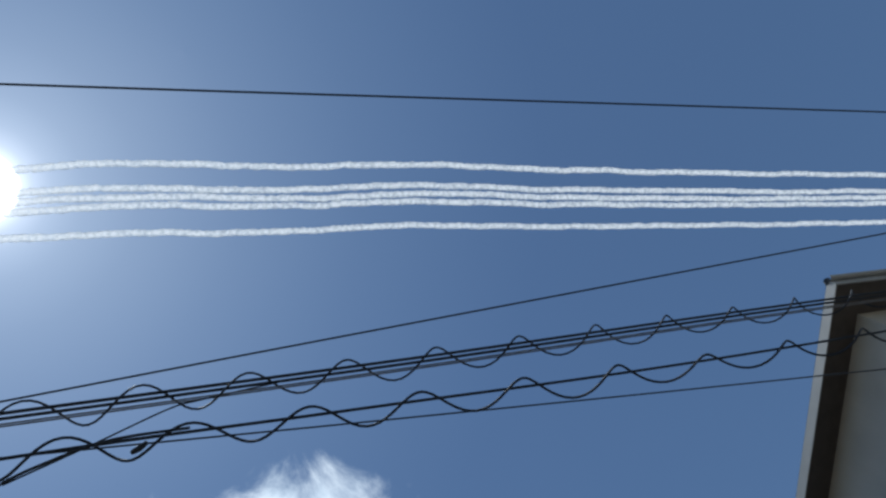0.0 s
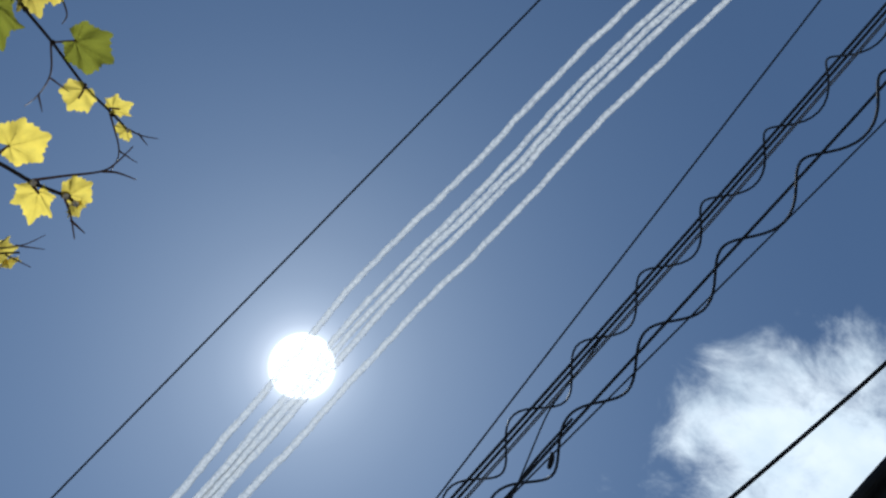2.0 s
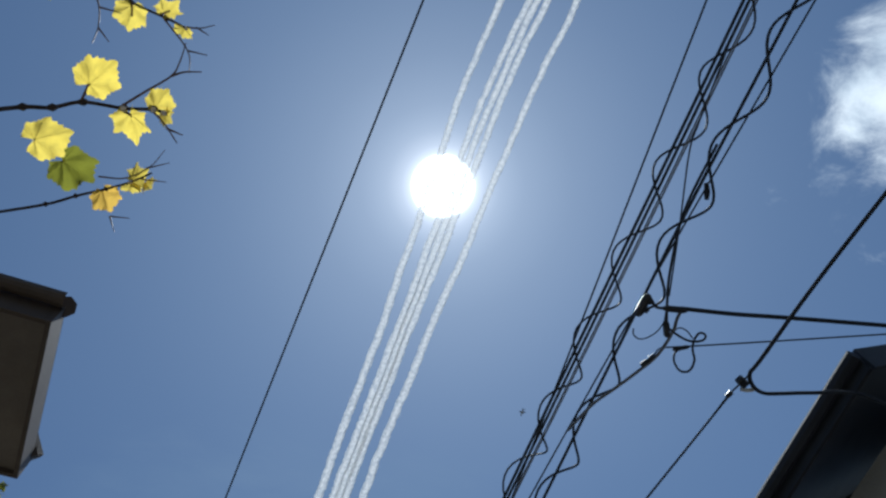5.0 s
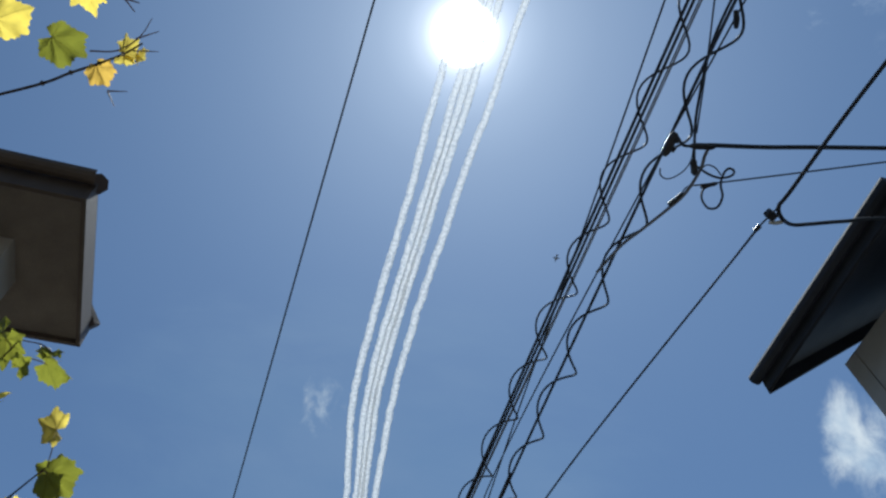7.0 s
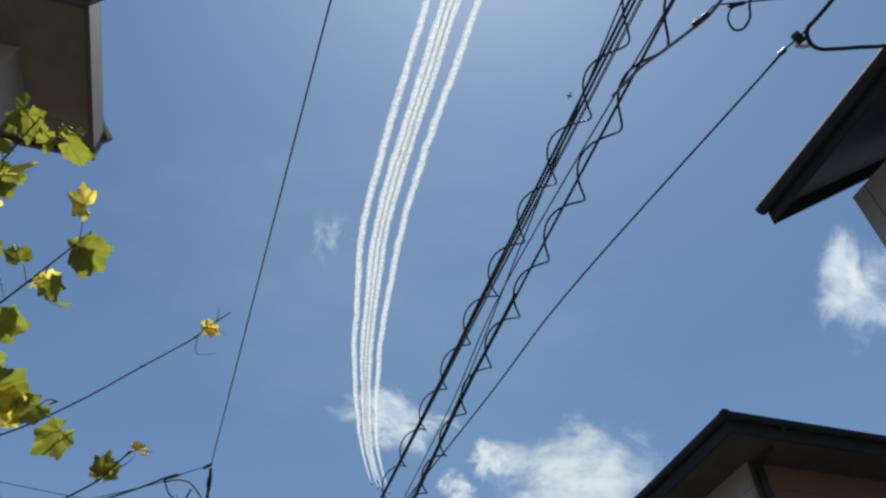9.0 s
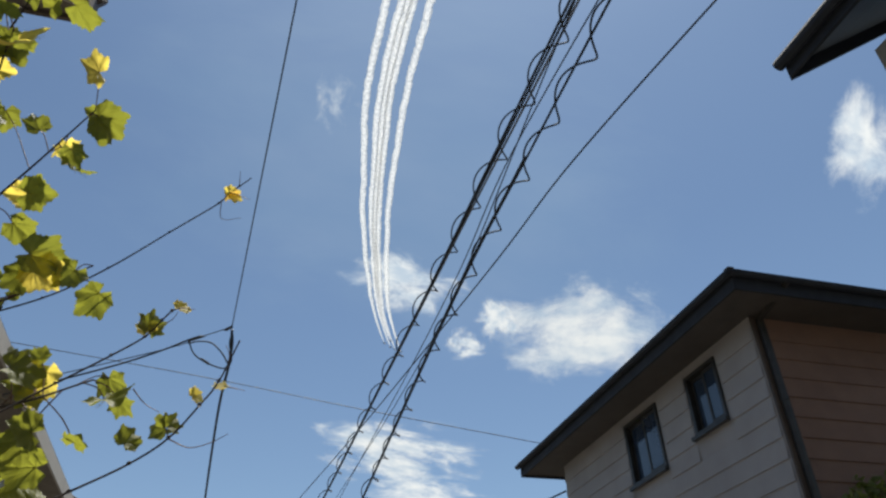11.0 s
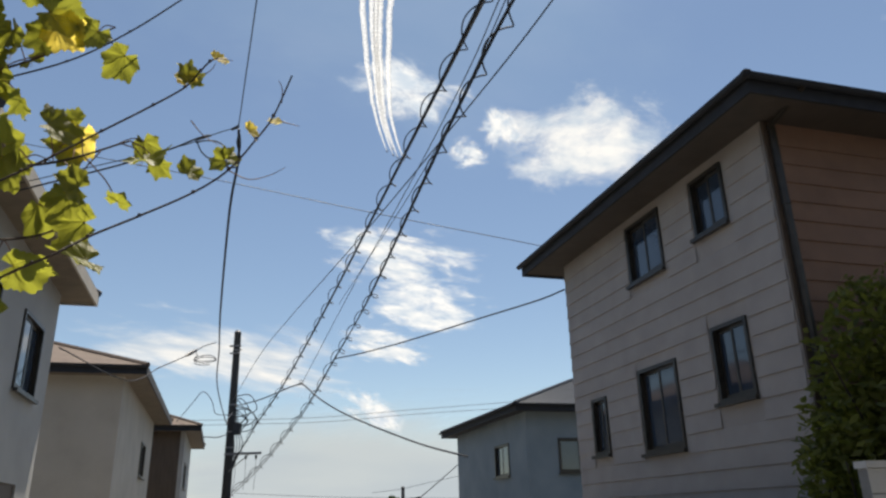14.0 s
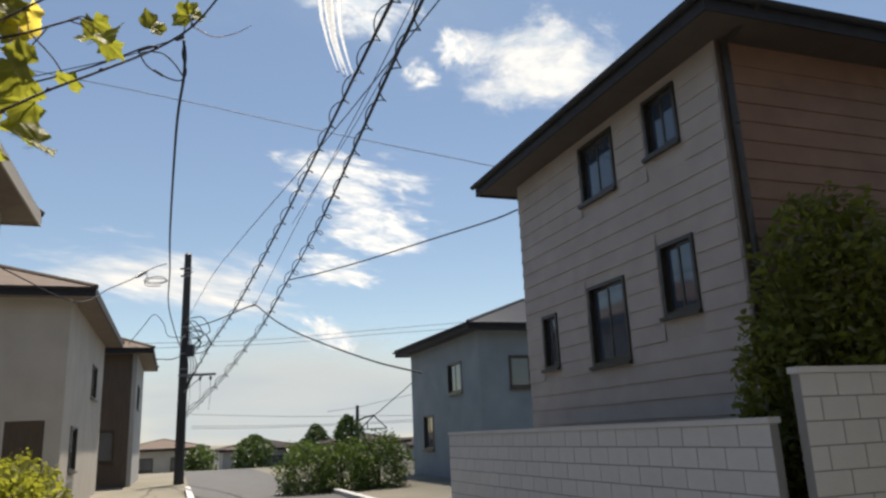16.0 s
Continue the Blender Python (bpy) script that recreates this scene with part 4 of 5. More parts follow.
def knot():
    s = thing("wire_anchor", "black anchor and coiled cable where the wire branches", "cable fitting", (-2.886, 7.476, 5.894))
    o = s.location

    def L(*p):
        return [Vector(q) - o for q in p]
    part("clamp", tube(bmesh.new(), L((-2.898, 7.498, 5.917), (-2.909, 7.532, 5.917), (-2.977, 7.544, 5.894), (-3.0, 7.544, 5.883)), lambda g: 0.018 if 0.1 < g < 0.9 else 0.01, 8), M_PLASTIC, s)
    part("stay_wire", line_bm(L((-2.943, 7.532, 5.905), (-3.283, 7.498, 5.781), (-3.645, 7.453, 5.633), (-5.209, 7.136, 5.124)), 0.006, 6), M_WIRE, s)
    part("strain_clamp", tube(bmesh.new(), L((-3.215, 7.51, 5.803), (-3.26, 7.498, 5.792), (-3.351, 7.487, 5.758), (-3.396, 7.476, 5.747)), lambda g: 0.02 if 0.1 < g < 0.9 else 0.01, 8), M_PLASTIC, s)
    part("drop_cable", line_bm(L((-3.396, 7.476, 5.747), (-3.679, 7.442, 5.611), (-4.189, 7.363, 5.407), (-5.209, 7.136, 5.033)), 0.011, 6), M_CABLE, s)
    ring = [(-3.396, 7.498, 5.758), (-3.305, 7.521, 5.577), (-3.147, 7.612, 5.486), (-2.988, 7.702, 5.464), (-2.943, 7.759, 5.599), (-2.966, 7.68, 5.781), (-2.909, 7.589, 5.849), (-2.909, 7.646, 5.69), (-2.966, 7.725, 5.554)]
    part("coil", line_bm(L(*ring), 0.009, 6), M_CABLE, s)
    ring = [(-3.396, 7.498, 5.713), (-3.283, 7.544, 5.758), (-3.147, 7.589, 5.747), (-3.034, 7.657, 5.645), (-2.966, 7.702, 5.531)]
    part("coil", line_bm(L(*ring), 0.009, 6), M_CABLE, s)
    part("sleeve", tube(bmesh.new(), L((-3.237, 7.566, 5.537), (-3.147, 7.612, 5.486)), 0.016, 8), M_PLASTIC, s)


knot()


# ---- utility pole ----
def utility_pole():
    p = thing("utility_pole", "dark concrete utility pole with cable hardware", "utility pole", (-10.42, 29.0, 0))
    part("shaft", tube(bmesh.new(), [(0, 0, 8.9 * k / 12) for k in range(13)], lambda q: 0.19 - 0.055 * q, 14), M_POLE, p)
    part("cap", tube(bmesh.new(), [(0, 0, 8.9), (0, 0, 8.94), (0, 0, 8.98)], lambda q: 0.142 - 0.05 * q, 14), M_STEEL, p)
    for z in (8.15, 5.95, 5.55, 4.9, 4.3):
        b = part("band", tube(bmesh.new(), [(0, 0, z - 0.03), (0, 0, z + 0.03)], 0.195 - 0.055 * z / 8.9 + 0.008, 14), M_STEEL, p, "steel pole band")
        part("bolt", tube(bmesh.new(), [(0.15, -0.08, z), (0.27, -0.14, z)], 0.018, 6), M_STEEL, b)
    for z, half in ((8.3, 0.24), (8.0, 0.2)):
        bm = box(bmesh.new(), -half, half, -0.2, -0.15, z - 0.035, z + 0.035)
        bmesh.ops.bevel(bm, geom=bm.edges[:], offset=0.01, segments=1, affect="EDGES")
        part("clamp_bar", bm, M_STEEL, p, "short steel clamp bar")
    arm = bmesh.new()
    box(arm, -0.1, 1.35, -0.27, -0.2, 4.0, 4.09)
    a = part("cross_arm", arm, M_STEEL, p, "grey steel cross arm")
    for x in (0.35, 0.75, 1.15):
        part("insulator", tube(bmesh.new(), [(x, -0.235, 3.98), (x, -0.235, 3.93), (x, -0.235, 3.9), (x, -0.235, 3.82)], lambda q: 0.05 if 0.2 < q < 0.8 else 0.03, 8), M_PLASTIC, a)
        part("jumper_wire", line_bm([(x, -0.235, 3.83), (x + 0.02, -0.26, 3.3), (x - 0.05, -0.2, 2.7)], 0.008, 5), M_CABLE, a)
    part("brace", tube(bmesh.new(), [(0.1, -0.2, 3.4), (0.85, -0.24, 4.0)], 0.018, 6), M_STEEL, p)
    rng = random.Random(4)
    for k in range(7):
        x, z = rng.uniform(0.3, 0.85), rng.uniform(5.45, 6.15)
        pts = [(0.12, -0.15, z + 0.25), (x, -0.25, z + rng.uniform(-.1, .35)), (x + 0.3, -0.2, z - 0.25), (x, -0.2, z - rng.uniform(.4, .7)), (0.15, -0.18, z - 0.6)]
        part("slack_cable", line_bm(pts, 0.02, 6), M_CABLE, p)
    for k in range(4):
        x = 0.2 + 0.08 * k
        part("riser_cable", line_bm([(x * 0.6, -0.19, 5.6), (x, -0.26, 4.9), (x * 1.3, -0.22, 4.3), (0.2, -0.2, 3.2), (0.16, -0.2, 0.5)], 0.018, 6), M_CABLE, p)
    bm = box(bmesh.new(), 0.2, 0.5, -0.42, -0.2, 4.75, 5.2)
    bmesh.ops.bevel(bm, geom=bm.edges[:], offset=0.02, segments=2, affect="EDGES")
    part("closure_box", bm, M_PLASTIC, p, "black cable closure box")
    part("street_side_loop", line_bm([(-0.1, -0.1, 5.55), (-0.55, -0.3, 5.6), (-0.75, -0.3, 6.1), (-1.1, -0.4, 6.45), (-1.5, -0.4, 6.0), (-2.2, -0.3, 5.2)], 0.014, 6), M_CABLE, p)


utility_pole()


def far_pole():
    p = thing("utility_pole", "short dark pole far up the street", "utility pole", (-9.3, 75.0, -0.15))
    part("shaft", tube(bmesh.new(), [(0, 0, -1.6 + 6.25 * k / 6) for k in range(7)], lambda q: 0.2 - 0.04 * q, 10), M_POLE, p)
    part("cap", tube(bmesh.new(), [(0, 0, 4.65), (0, 0, 4.7)], lambda q: 0.17 - 0.05 * q, 10), M_STEEL, p)
    part("cross_arm", box(bmesh.new(), 0.1, 2.95, -0.28, -0.2, 2.28, 2.4), M_STEEL, p, "grey steel cross arm")
    for q0, q1 in (((0.3, -0.24, 2.4), (1.65, -0.24, 3.6)), ((1.65, -0.24, 3.6), (2.9, -0.24, 2.4)), ((1.0, -0.24, 2.4), (1.0, -0.24, 3.0))):
        part("brace", tube(bmesh.new(), [q0, q1], 0.06, 6), M_POLE, p)
    part("bracket", tube(bmesh.new(), [(0.1, -0.24, 3.2), (0.8, -0.24, 3.5), (1.7, -0.24, 3.65)], 0.09, 6), M_POLE, p)
    part("stay_wire", line_bm([(1.65, -0.24, 3.6), (2.4, -0.24, 4.15), (3.6, -0.24, 5.1), (6.5, -0.2, 7.4)], 0.045, 5), M_CABLE, p)
    for wire in (((-16.6, 0, 4.5), (-7.0, 0, 3.9), (0.0, 0, 3.65), (9.3, 0, 3.35)), ((-16.5, 0, 3.15), (-9.7, 0, 2.91), (0.0, 0, 2.85), (8.0, 0, 2.9)),
                 ((-16.5, 0, 3.35), (-8.0, 0, 3.05), (0.0, 0, 3.0), (8.0, 0, 3.1)), ((-3.0, 0, 4.2), (0.0, 0, 4.5), (2.6, 0, 5.0), (9.3, 0, 6.2))):
        part("span_wire", line_bm(wire, 0.02, 5), M_WIRE, p, "thin distant wire")


far_pole()


# ---- grape vine ----
def leaf_bm(depth=0.3, seed=1):
    """A toothed, lobed vine leaf, one unit long from its stalk to its tip (along x), folded a little along the veins."""
    bm = bmesh.new()
    tips = [(0.0, 1.0), (0.86, 0.80), (1.68, 0.58), (2.6, 0.36)]
    tips = [(-g, r) for g, r in tips[:0:-1]] + tips
    outline = []
    for (g0, r0), (g1, r1) in zip(tips, tips[1:]):
        for k in range(12):
            t = k / 12
            notch = 1 - depth * math.sin(math.pi * t) ** 1.3
            tooth = 1 + 0.19 * (1 - abs((t * 4) % 1 - 0.3) / 0.7) + (0.1 if k in (0, 11) else 0.0)
            outline.append((g0 + (g1 - g0) * t, (r0 + (r1 - r0) * t) * notch * tooth))
    outline.append(tips[-1])
    centre = bm.verts.new((0, 0, 0))
    rows = []
    for ring in (0.2, 0.4, 0.6, 0.8, 1.0):
        row = []
        for g, r in outline:
            rr = r * ring * (1 + 0.05 * noise.noise(Vector((math.cos(g) * 2 + seed, math.sin(g) * 2, seed))))
            x, y = rr * math.cos(g), rr * math.sin(g)
            z = -0.1 * rr * abs(math.sin(g * 3.65)) - 0.22 * (x * x + y * y) - 0.16 * abs(y) + 0.26 * ring * noise.noise(Vector((x * 2.3, y * 2.3, seed))) + 0.07 * ring * noise.noise(Vector((x * 6.5, y * 6.5, seed)))
            row.append(bm.verts.new((x, y, z)))
        rows.append(row)
    for k in range(len(outline) - 1):
        bm.faces.new((centre, rows[0][k], rows[0][k + 1]))
        for a, b in zip(rows, rows[1:]):
            bm.faces.new((a[k], b[k], b[k + 1], a[k + 1]))
    return bm


def vein_bm():
    bm = bmesh.new()
    for g, length in ((0, 0.95), (0.75, 0.8), (-0.75, 0.8), (1.6, 0.58), (-1.6, 0.58)):
        d = Vector((math.cos(g), math.sin(g), 0))
        tube(bm, [d * length * k / 5 + Vector((0, 0, 0.012 + -0.15 * (length * k / 5) ** 2)) for k in range(6)], lambda q: 0.009 * (1 - 0.75 * q), 4)
        side = Vector((-d.y, d.x, 0))
        for k in (0.3, 0.5, 0.7):
            for s in (-1, 1):
                p = d * length * k
                tube(bm, [p + Vector((0, 0, -0.05 * k)), p + (d * 0.8 + side * s * 0.6) * 0.22 * length + Vector((0, 0, -0.06 * k))], 0.003, 3)
    return bm


LEAF_DATA = {}


def leaf_meshes():
    for kind, material in (("young", M_YOUNG), ("amber", M_AMBER), ("old", M_OLD)):
        for v in range(2):
            bm = leaf_bm(0.1 + 0.11 * v, 3 + v * 4 + len(kind))
            me = bpy.data.meshes.new("leaf")
            for f in bm.faces:
                f.smooth = True
            bm.to_mesh(me)
            bm.free()
            me.materials.append(material)
            LEAF_DATA[kind, v] = me
    bm = vein_bm()
    me = bpy.data.meshes.new("vein")
    bm.to_mesh(me)
    bm.free()
    me.materials.append(M_VEIN)
    LEAF_DATA["vein"] = me


leaf_meshes()


def put_leaf(parent, base, tip, kind, v, face=None, tilt=0.0, scale=0.82):
    """A leaf from its stalk's end to its tip, its underside turned towards face."""
    base, tip = Vector(base), Vector(tip)
    x = (tip - base)
    size = x.length
    x.normalize()
    z = (base - Vector(face)).normalized() if face is not None else Vector((0, 0, 1))
    z = (z - x * z.dot(x)).normalized()
    y = z.cross(x)
    m = Matrix(((x.x, y.x, z.x, base.x), (x.y, y.y, z.y, base.y), (x.z, y.z, z.z, base.z), (0, 0, 0, 1)))
    m = m @ pose(0, 0, 0, tilt, 0, 0) @ Matrix.Scale(size * scale, 4)
    ob = new("leaf", LEAF_DATA[kind, v])
    ob.parent = parent
    ob.matrix_local = Matrix.Translation(-parent.location) @ m
    vein = new("vein", LEAF_DATA["vein"])
    vein.parent = ob
    vein.matrix_local = Matrix.Translation((0, 0, -0.012))
    return ob


VINE_A_CANE = [(-0.289, 0.059, 2.200), (-0.201, 0.035, 2.098), (-0.162, 0.027, 2.069), (-0.149, 0.028, 2.073), (-0.135, 0.026, 2.078), (-0.116, 0.030, 2.082), (-0.101, 0.031, 2.084), (-0.096, 0.033, 2.085)]
VINE_A_TENDRILS = [[(-0.117, 0.029, 2.082), (-0.105, 0.022, 2.085), (-0.091, 0.014, 2.089), (-0.086, 0.007, 2.090), (-0.082, -0.003, 2.092)],
    [(-0.091, 0.014, 2.089), (-0.084, 0.012, 2.090), (-0.075, 0.012, 2.091)],
    [(-0.102, 0.031, 2.084), (-0.096, 0.039, 2.084), (-0.090, 0.049, 2.082)],
    [(-0.095, 0.041, 2.083), (-0.087, 0.045, 2.084)]]
VINE_A_LEAVES = [((-0.131, 0.017, 2.080), (-0.117, 0.006, 2.096), 'young'),
    ((-0.113, 0.033, 2.082), (-0.111, 0.054, 2.089), 'young'),
    ((-0.100, 0.030, 2.085), (-0.095, 0.021, 2.098), 'young'),
    ((-0.097, 0.034, 2.085), (-0.096, 0.041, 2.094), 'young'),
    ((-0.170, 0.049, 2.092), (-0.150, 0.045, 2.108), 'young')]
VINE_A_STALKS = [[(-0.136, 0.026, 2.078), (-0.131, 0.017, 2.080)], [(-0.118, 0.030, 2.082), (-0.112, 0.034, 2.082)]]
VINE_B_CANE = [(-0.488, -0.165, 2.560), (-0.372, -0.108, 2.458), (-0.322, -0.074, 2.441), (-0.298, -0.054, 2.451), (-0.270, -0.035, 2.460), (-0.234, -0.008, 2.470), (-0.203, 0.008, 2.477), (-0.185, 0.018, 2.480)]
VINE_B_TENDRILS = [[(-0.271, -0.034, 2.460), (-0.263, -0.007, 2.462), (-0.266, 0.016, 2.460), (-0.273, 0.031, 2.457)],
    [(-0.266, 0.016, 2.460), (-0.258, 0.030, 2.461)],
    [(-0.262, -0.003, 2.462), (-0.244, 0.003, 2.467)],
    [(-0.207, 0.006, 2.476), (-0.186, 0.040, 2.478), (-0.186, 0.063, 2.475)],
    [(-0.186, 0.040, 2.478), (-0.167, 0.045, 2.481)],
    [(-0.185, 0.017, 2.480), (-0.172, 0.018, 2.483), (-0.157, 0.015, 2.485)],
    [(-0.176, 0.017, 2.482), (-0.164, 0.025, 2.483)],
    [(-0.277, -0.080, 2.457), (-0.267, -0.065, 2.461), (-0.268, -0.054, 2.461)]]
VINE_B_LEAVES = [((-0.253, -0.044, 2.465), (-0.222, -0.036, 2.497), 'old'),
    ((-0.324, -0.048, 2.441), (-0.305, -0.011, 2.472), 'old'),
    ((-0.233, -0.004, 2.470), (-0.248, 0.028, 2.488), 'young'),
    ((-0.205, 0.004, 2.477), (-0.189, -0.008, 2.504), 'young'),
    ((-0.187, 0.017, 2.480), (-0.195, 0.029, 2.500), 'young'),
    ((-0.300, -0.072, 2.448), (-0.292, -0.046, 2.480), 'young'),
    ((-0.281, -0.082, 2.450), (-0.279, -0.064, 2.468), 'young')]
VINE_B_STALKS = [[(-0.270, -0.035, 2.460), (-0.253, -0.045, 2.466)], [(-0.233, -0.008, 2.471), (-0.235, 0.006, 2.470)], [(-0.208, 0.004, 2.476), (-0.199, 0.001, 2.478)]]
VINE_E_CANE = [(-0.634, 0.287, 2.658), (-0.467, 0.238, 2.548), (-0.368, 0.211, 2.498), (-0.340, 0.206, 2.513), (-0.310, 0.202, 2.528), (-0.285, 0.197, 2.540), (-0.263, 0.189, 2.550)]
VINE_E_TENDRILS = [[(-0.317, 0.187, 2.528), (-0.290, 0.192, 2.539), (-0.264, 0.181, 2.551), (-0.248, 0.164, 2.561)],
    [(-0.269, 0.183, 2.549), (-0.243, 0.179, 2.559)],
    [(-0.274, 0.195, 2.544), (-0.248, 0.201, 2.552)],
    [(-0.308, 0.233, 2.520), (-0.304, 0.251, 2.516)],
    [(-0.308, 0.233, 2.520), (-0.288, 0.238, 2.527)]]
VINE_E_LEAVES = [((-0.314, 0.204, 2.526), (-0.317, 0.243, 2.545), 'amber'),
    ((-0.284, 0.195, 2.540), (-0.272, 0.185, 2.578), 'young'),
    ((-0.350, 0.166, 2.519), (-0.330, 0.202, 2.551), 'old'),
    ((-0.270, 0.199, 2.545), (-0.276, 0.215, 2.570), 'young'),
    ((-0.285, 0.199, 2.539), (-0.293, 0.216, 2.563), 'young')]
VINE_C_CANE = [(-1.268, 1.135, 1.853), (-0.728, 0.853, 1.767), (-0.517, 0.726, 1.757), (-0.472, 0.744, 1.791), (-0.426, 0.759, 1.819), (-0.374, 0.772, 1.850), (-0.337, 0.776, 1.878), (-0.306, 0.771, 1.912), (-0.285, 0.764, 1.937), (-0.261, 0.748, 1.979)]
VINE_C_TENDRILS = [[(-0.275, 0.760, 1.951), (-0.273, 0.753, 1.965), (-0.276, 0.747, 1.973)],
    [(-0.337, 0.776, 1.877), (-0.317, 0.787, 1.870), (-0.295, 0.792, 1.876), (-0.277, 0.794, 1.886)],
    [(-0.280, 0.769, 1.933), (-0.258, 0.778, 1.930)],
    [(-0.370, 0.738, 1.922), (-0.359, 0.750, 1.909), (-0.345, 0.760, 1.902)]]
VINE_C_LEAVES = [((-0.340, 0.770, 1.887), (-0.365, 0.786, 1.898), 'old'),
    ((-0.338, 0.770, 1.888), (-0.341, 0.789, 1.913), 'old'),
    ((-0.313, 0.764, 1.920), (-0.310, 0.788, 1.936), 'young'),
    ((-0.285, 0.769, 1.930), (-0.283, 0.791, 1.948), 'young'),
    ((-0.379, 0.761, 1.868), (-0.379, 0.781, 1.895), 'old')]
VINE_C_STALKS = [[(-0.337, 0.776, 1.878), (-0.339, 0.770, 1.887)]]
VINE_D_CANE = [(-1.143, 1.108, 2.221), (-1.018, 1.186, 2.298), (-0.876, 1.249, 2.385), (-0.766, 1.272, 2.465), (-0.651, 1.277, 2.553), (-0.549, 1.273, 2.622), (-0.529, 1.266, 2.641), (-0.503, 1.263, 2.659), (-0.476, 1.258, 2.677)]
VINE_D_TENDRILS = [[(-0.503, 1.263, 2.659), (-0.498, 1.242, 2.685)],
    [(-0.543, 1.270, 2.629), (-0.546, 1.296, 2.596), (-0.506, 1.308, 2.603)],
    [(-0.518, 1.268, 2.645), (-0.484, 1.288, 2.639)]]
VINE_D_LEAVES = [((-0.527, 1.270, 2.638), (-0.511, 1.311, 2.682), 'young'),
    ((-0.525, 1.266, 2.644), (-0.528, 1.316, 2.668), 'amber')]
VINE_F_CANE = [(-0.899, 0.787, 1.789), (-0.793, 0.861, 1.874), (-0.682, 0.911, 1.963), (-0.591, 0.936, 2.033), (-0.525, 0.947, 2.078), (-0.482, 0.951, 2.108), (-0.459, 0.947, 2.132), (-0.445, 0.944, 2.145), (-0.435, 0.945, 2.150)]
VINE_F_TENDRILS = [[(-0.435, 0.945, 2.150), (-0.414, 0.954, 2.151)],
    [(-0.464, 0.950, 2.122), (-0.446, 0.951, 2.134), (-0.437, 0.948, 2.145)]]
VINE_F_LEAVES = [((-0.435, 0.946, 2.148), (-0.436, 0.975, 2.173), 'young'),
    ((-0.477, 0.948, 2.116), (-0.486, 0.959, 2.163), 'old'),
    ((-0.479, 0.949, 2.114), (-0.497, 0.962, 2.151), 'young')]
VINE_HUB = (-1.447, 1.087, 2.099)
VINE_FAN = [[(-1.447, 1.087, 2.099), (-1.289, 1.163, 2.294), (-1.112, 1.194, 2.495), (-0.966, 1.177, 2.657), (-0.813, 1.137, 2.807)],
    [(-1.447, 1.087, 2.099), (-1.157, 1.070, 2.159), (-1.023, 1.134, 2.268), (-0.911, 1.180, 2.339), (-0.764, 1.215, 2.433)],
    [(-1.447, 1.087, 2.099), (-1.040, 1.016, 2.059), (-0.926, 1.109, 2.083), (-0.817, 1.175, 2.117), (-0.703, 1.217, 2.176)],
    [(-1.291, 1.062, 2.188), (-1.148, 1.031, 2.447), (-1.031, 0.981, 2.623), (-0.918, 0.928, 2.759), (-0.801, 0.853, 2.887)],
    [(-1.447, 1.087, 2.099), (-1.075, 1.082, 2.008), (-0.976, 1.180, 1.987), (-0.884, 1.245, 2.004), (-0.795, 1.282, 2.057)],
    [(-1.200, 1.072, 2.210), (-1.117, 1.077, 2.330), (-1.031, 1.022, 2.498), (-0.925, 0.970, 2.646), (-0.846, 0.880, 2.773)]]


def vine(label, root, cane_pts, tendrils, leaves, stalks, radius, buds=(), scale=0.7):
    v = thing("grape_vine", label, "vine", root)
    o = Vector(root)
    pts = [Vector(p) - o for p in cane_pts]
    part("cane", line_bm(pts, lambda q: radius * (1.15 - 0.6 * q), 7), M_BARK, v)
    for p in pts[1:-1]:
        part("node", tube(bmesh.new(), [p + Vector((-0.002, 0, 0)), p + Vector((0, 0, 0.001)), p + Vector((0.002, 0, 0.001))], lambda q: radius * (1.5 if q == 0.5 else 0.9), 7), M_BARK, v)
    for t in tendrils:
        part("tendril", line_bm([Vector(p) - o for p in t], lambda q: radius * (0.5 - 0.3 * q), 5), M_TENDRIL, v)
    for s in stalks:
        part("stalk", line_bm([Vector(p) - o for p in s], radius * 0.5, 5), M_TENDRIL, v)
    for k, (b, t, kind) in enumerate(leaves):
        put_leaf(v, b, t, kind, k % 2, (0, 0, 1.7), (-12, 28, 8, -32, 14)[k % 5], scale + (0.14 if kind == "old" else 0.0))
    for b in buds:
        bm = bmesh.new()
        bmesh.ops.create_icosphere(bm, subdivisions=2, radius=radius * 1.1)
        for w in bm.verts:
            w.co.z *= 1.3
            w.co += Vector((noise.noise(w.co * 700), noise.noise(w.co * 700 + Vector((5, 0, 0))), 0)) * radius * 0.4
        ob = part("bud", bm, M_BUD, v, "pale downy bud")
        ob.location = Vector(b) - o
    return v


ROOT = st(0.4, -1.35)
def stem_path(first):
    first = Vector(first)
    return [ROOT, ROOT + Vector((0.02, 0.05, 0.9)), ROOT + Vector((-0.03, 0.02, 1.9)), (ROOT + Vector((0, 0, 2.7))).lerp(first, 0.3), (ROOT + Vector((0, 0, 2.6))).lerp(first, 0.7)]


def hub_path(first):
    """From the ground up the old trunk, then out to a shoot's start."""
    hub, first = Vector(VINE_HUB), Vector(first)
    foot = Vector((hub.x - 0.16, hub.y, 0))
    return [foot, foot + Vector((0.03, 0, 0.9)), foot + Vector((-0.02, 0.03, hub.z - 0.7)), hub.lerp(first, 0.25) - Vector((0, 0, 0.12))]


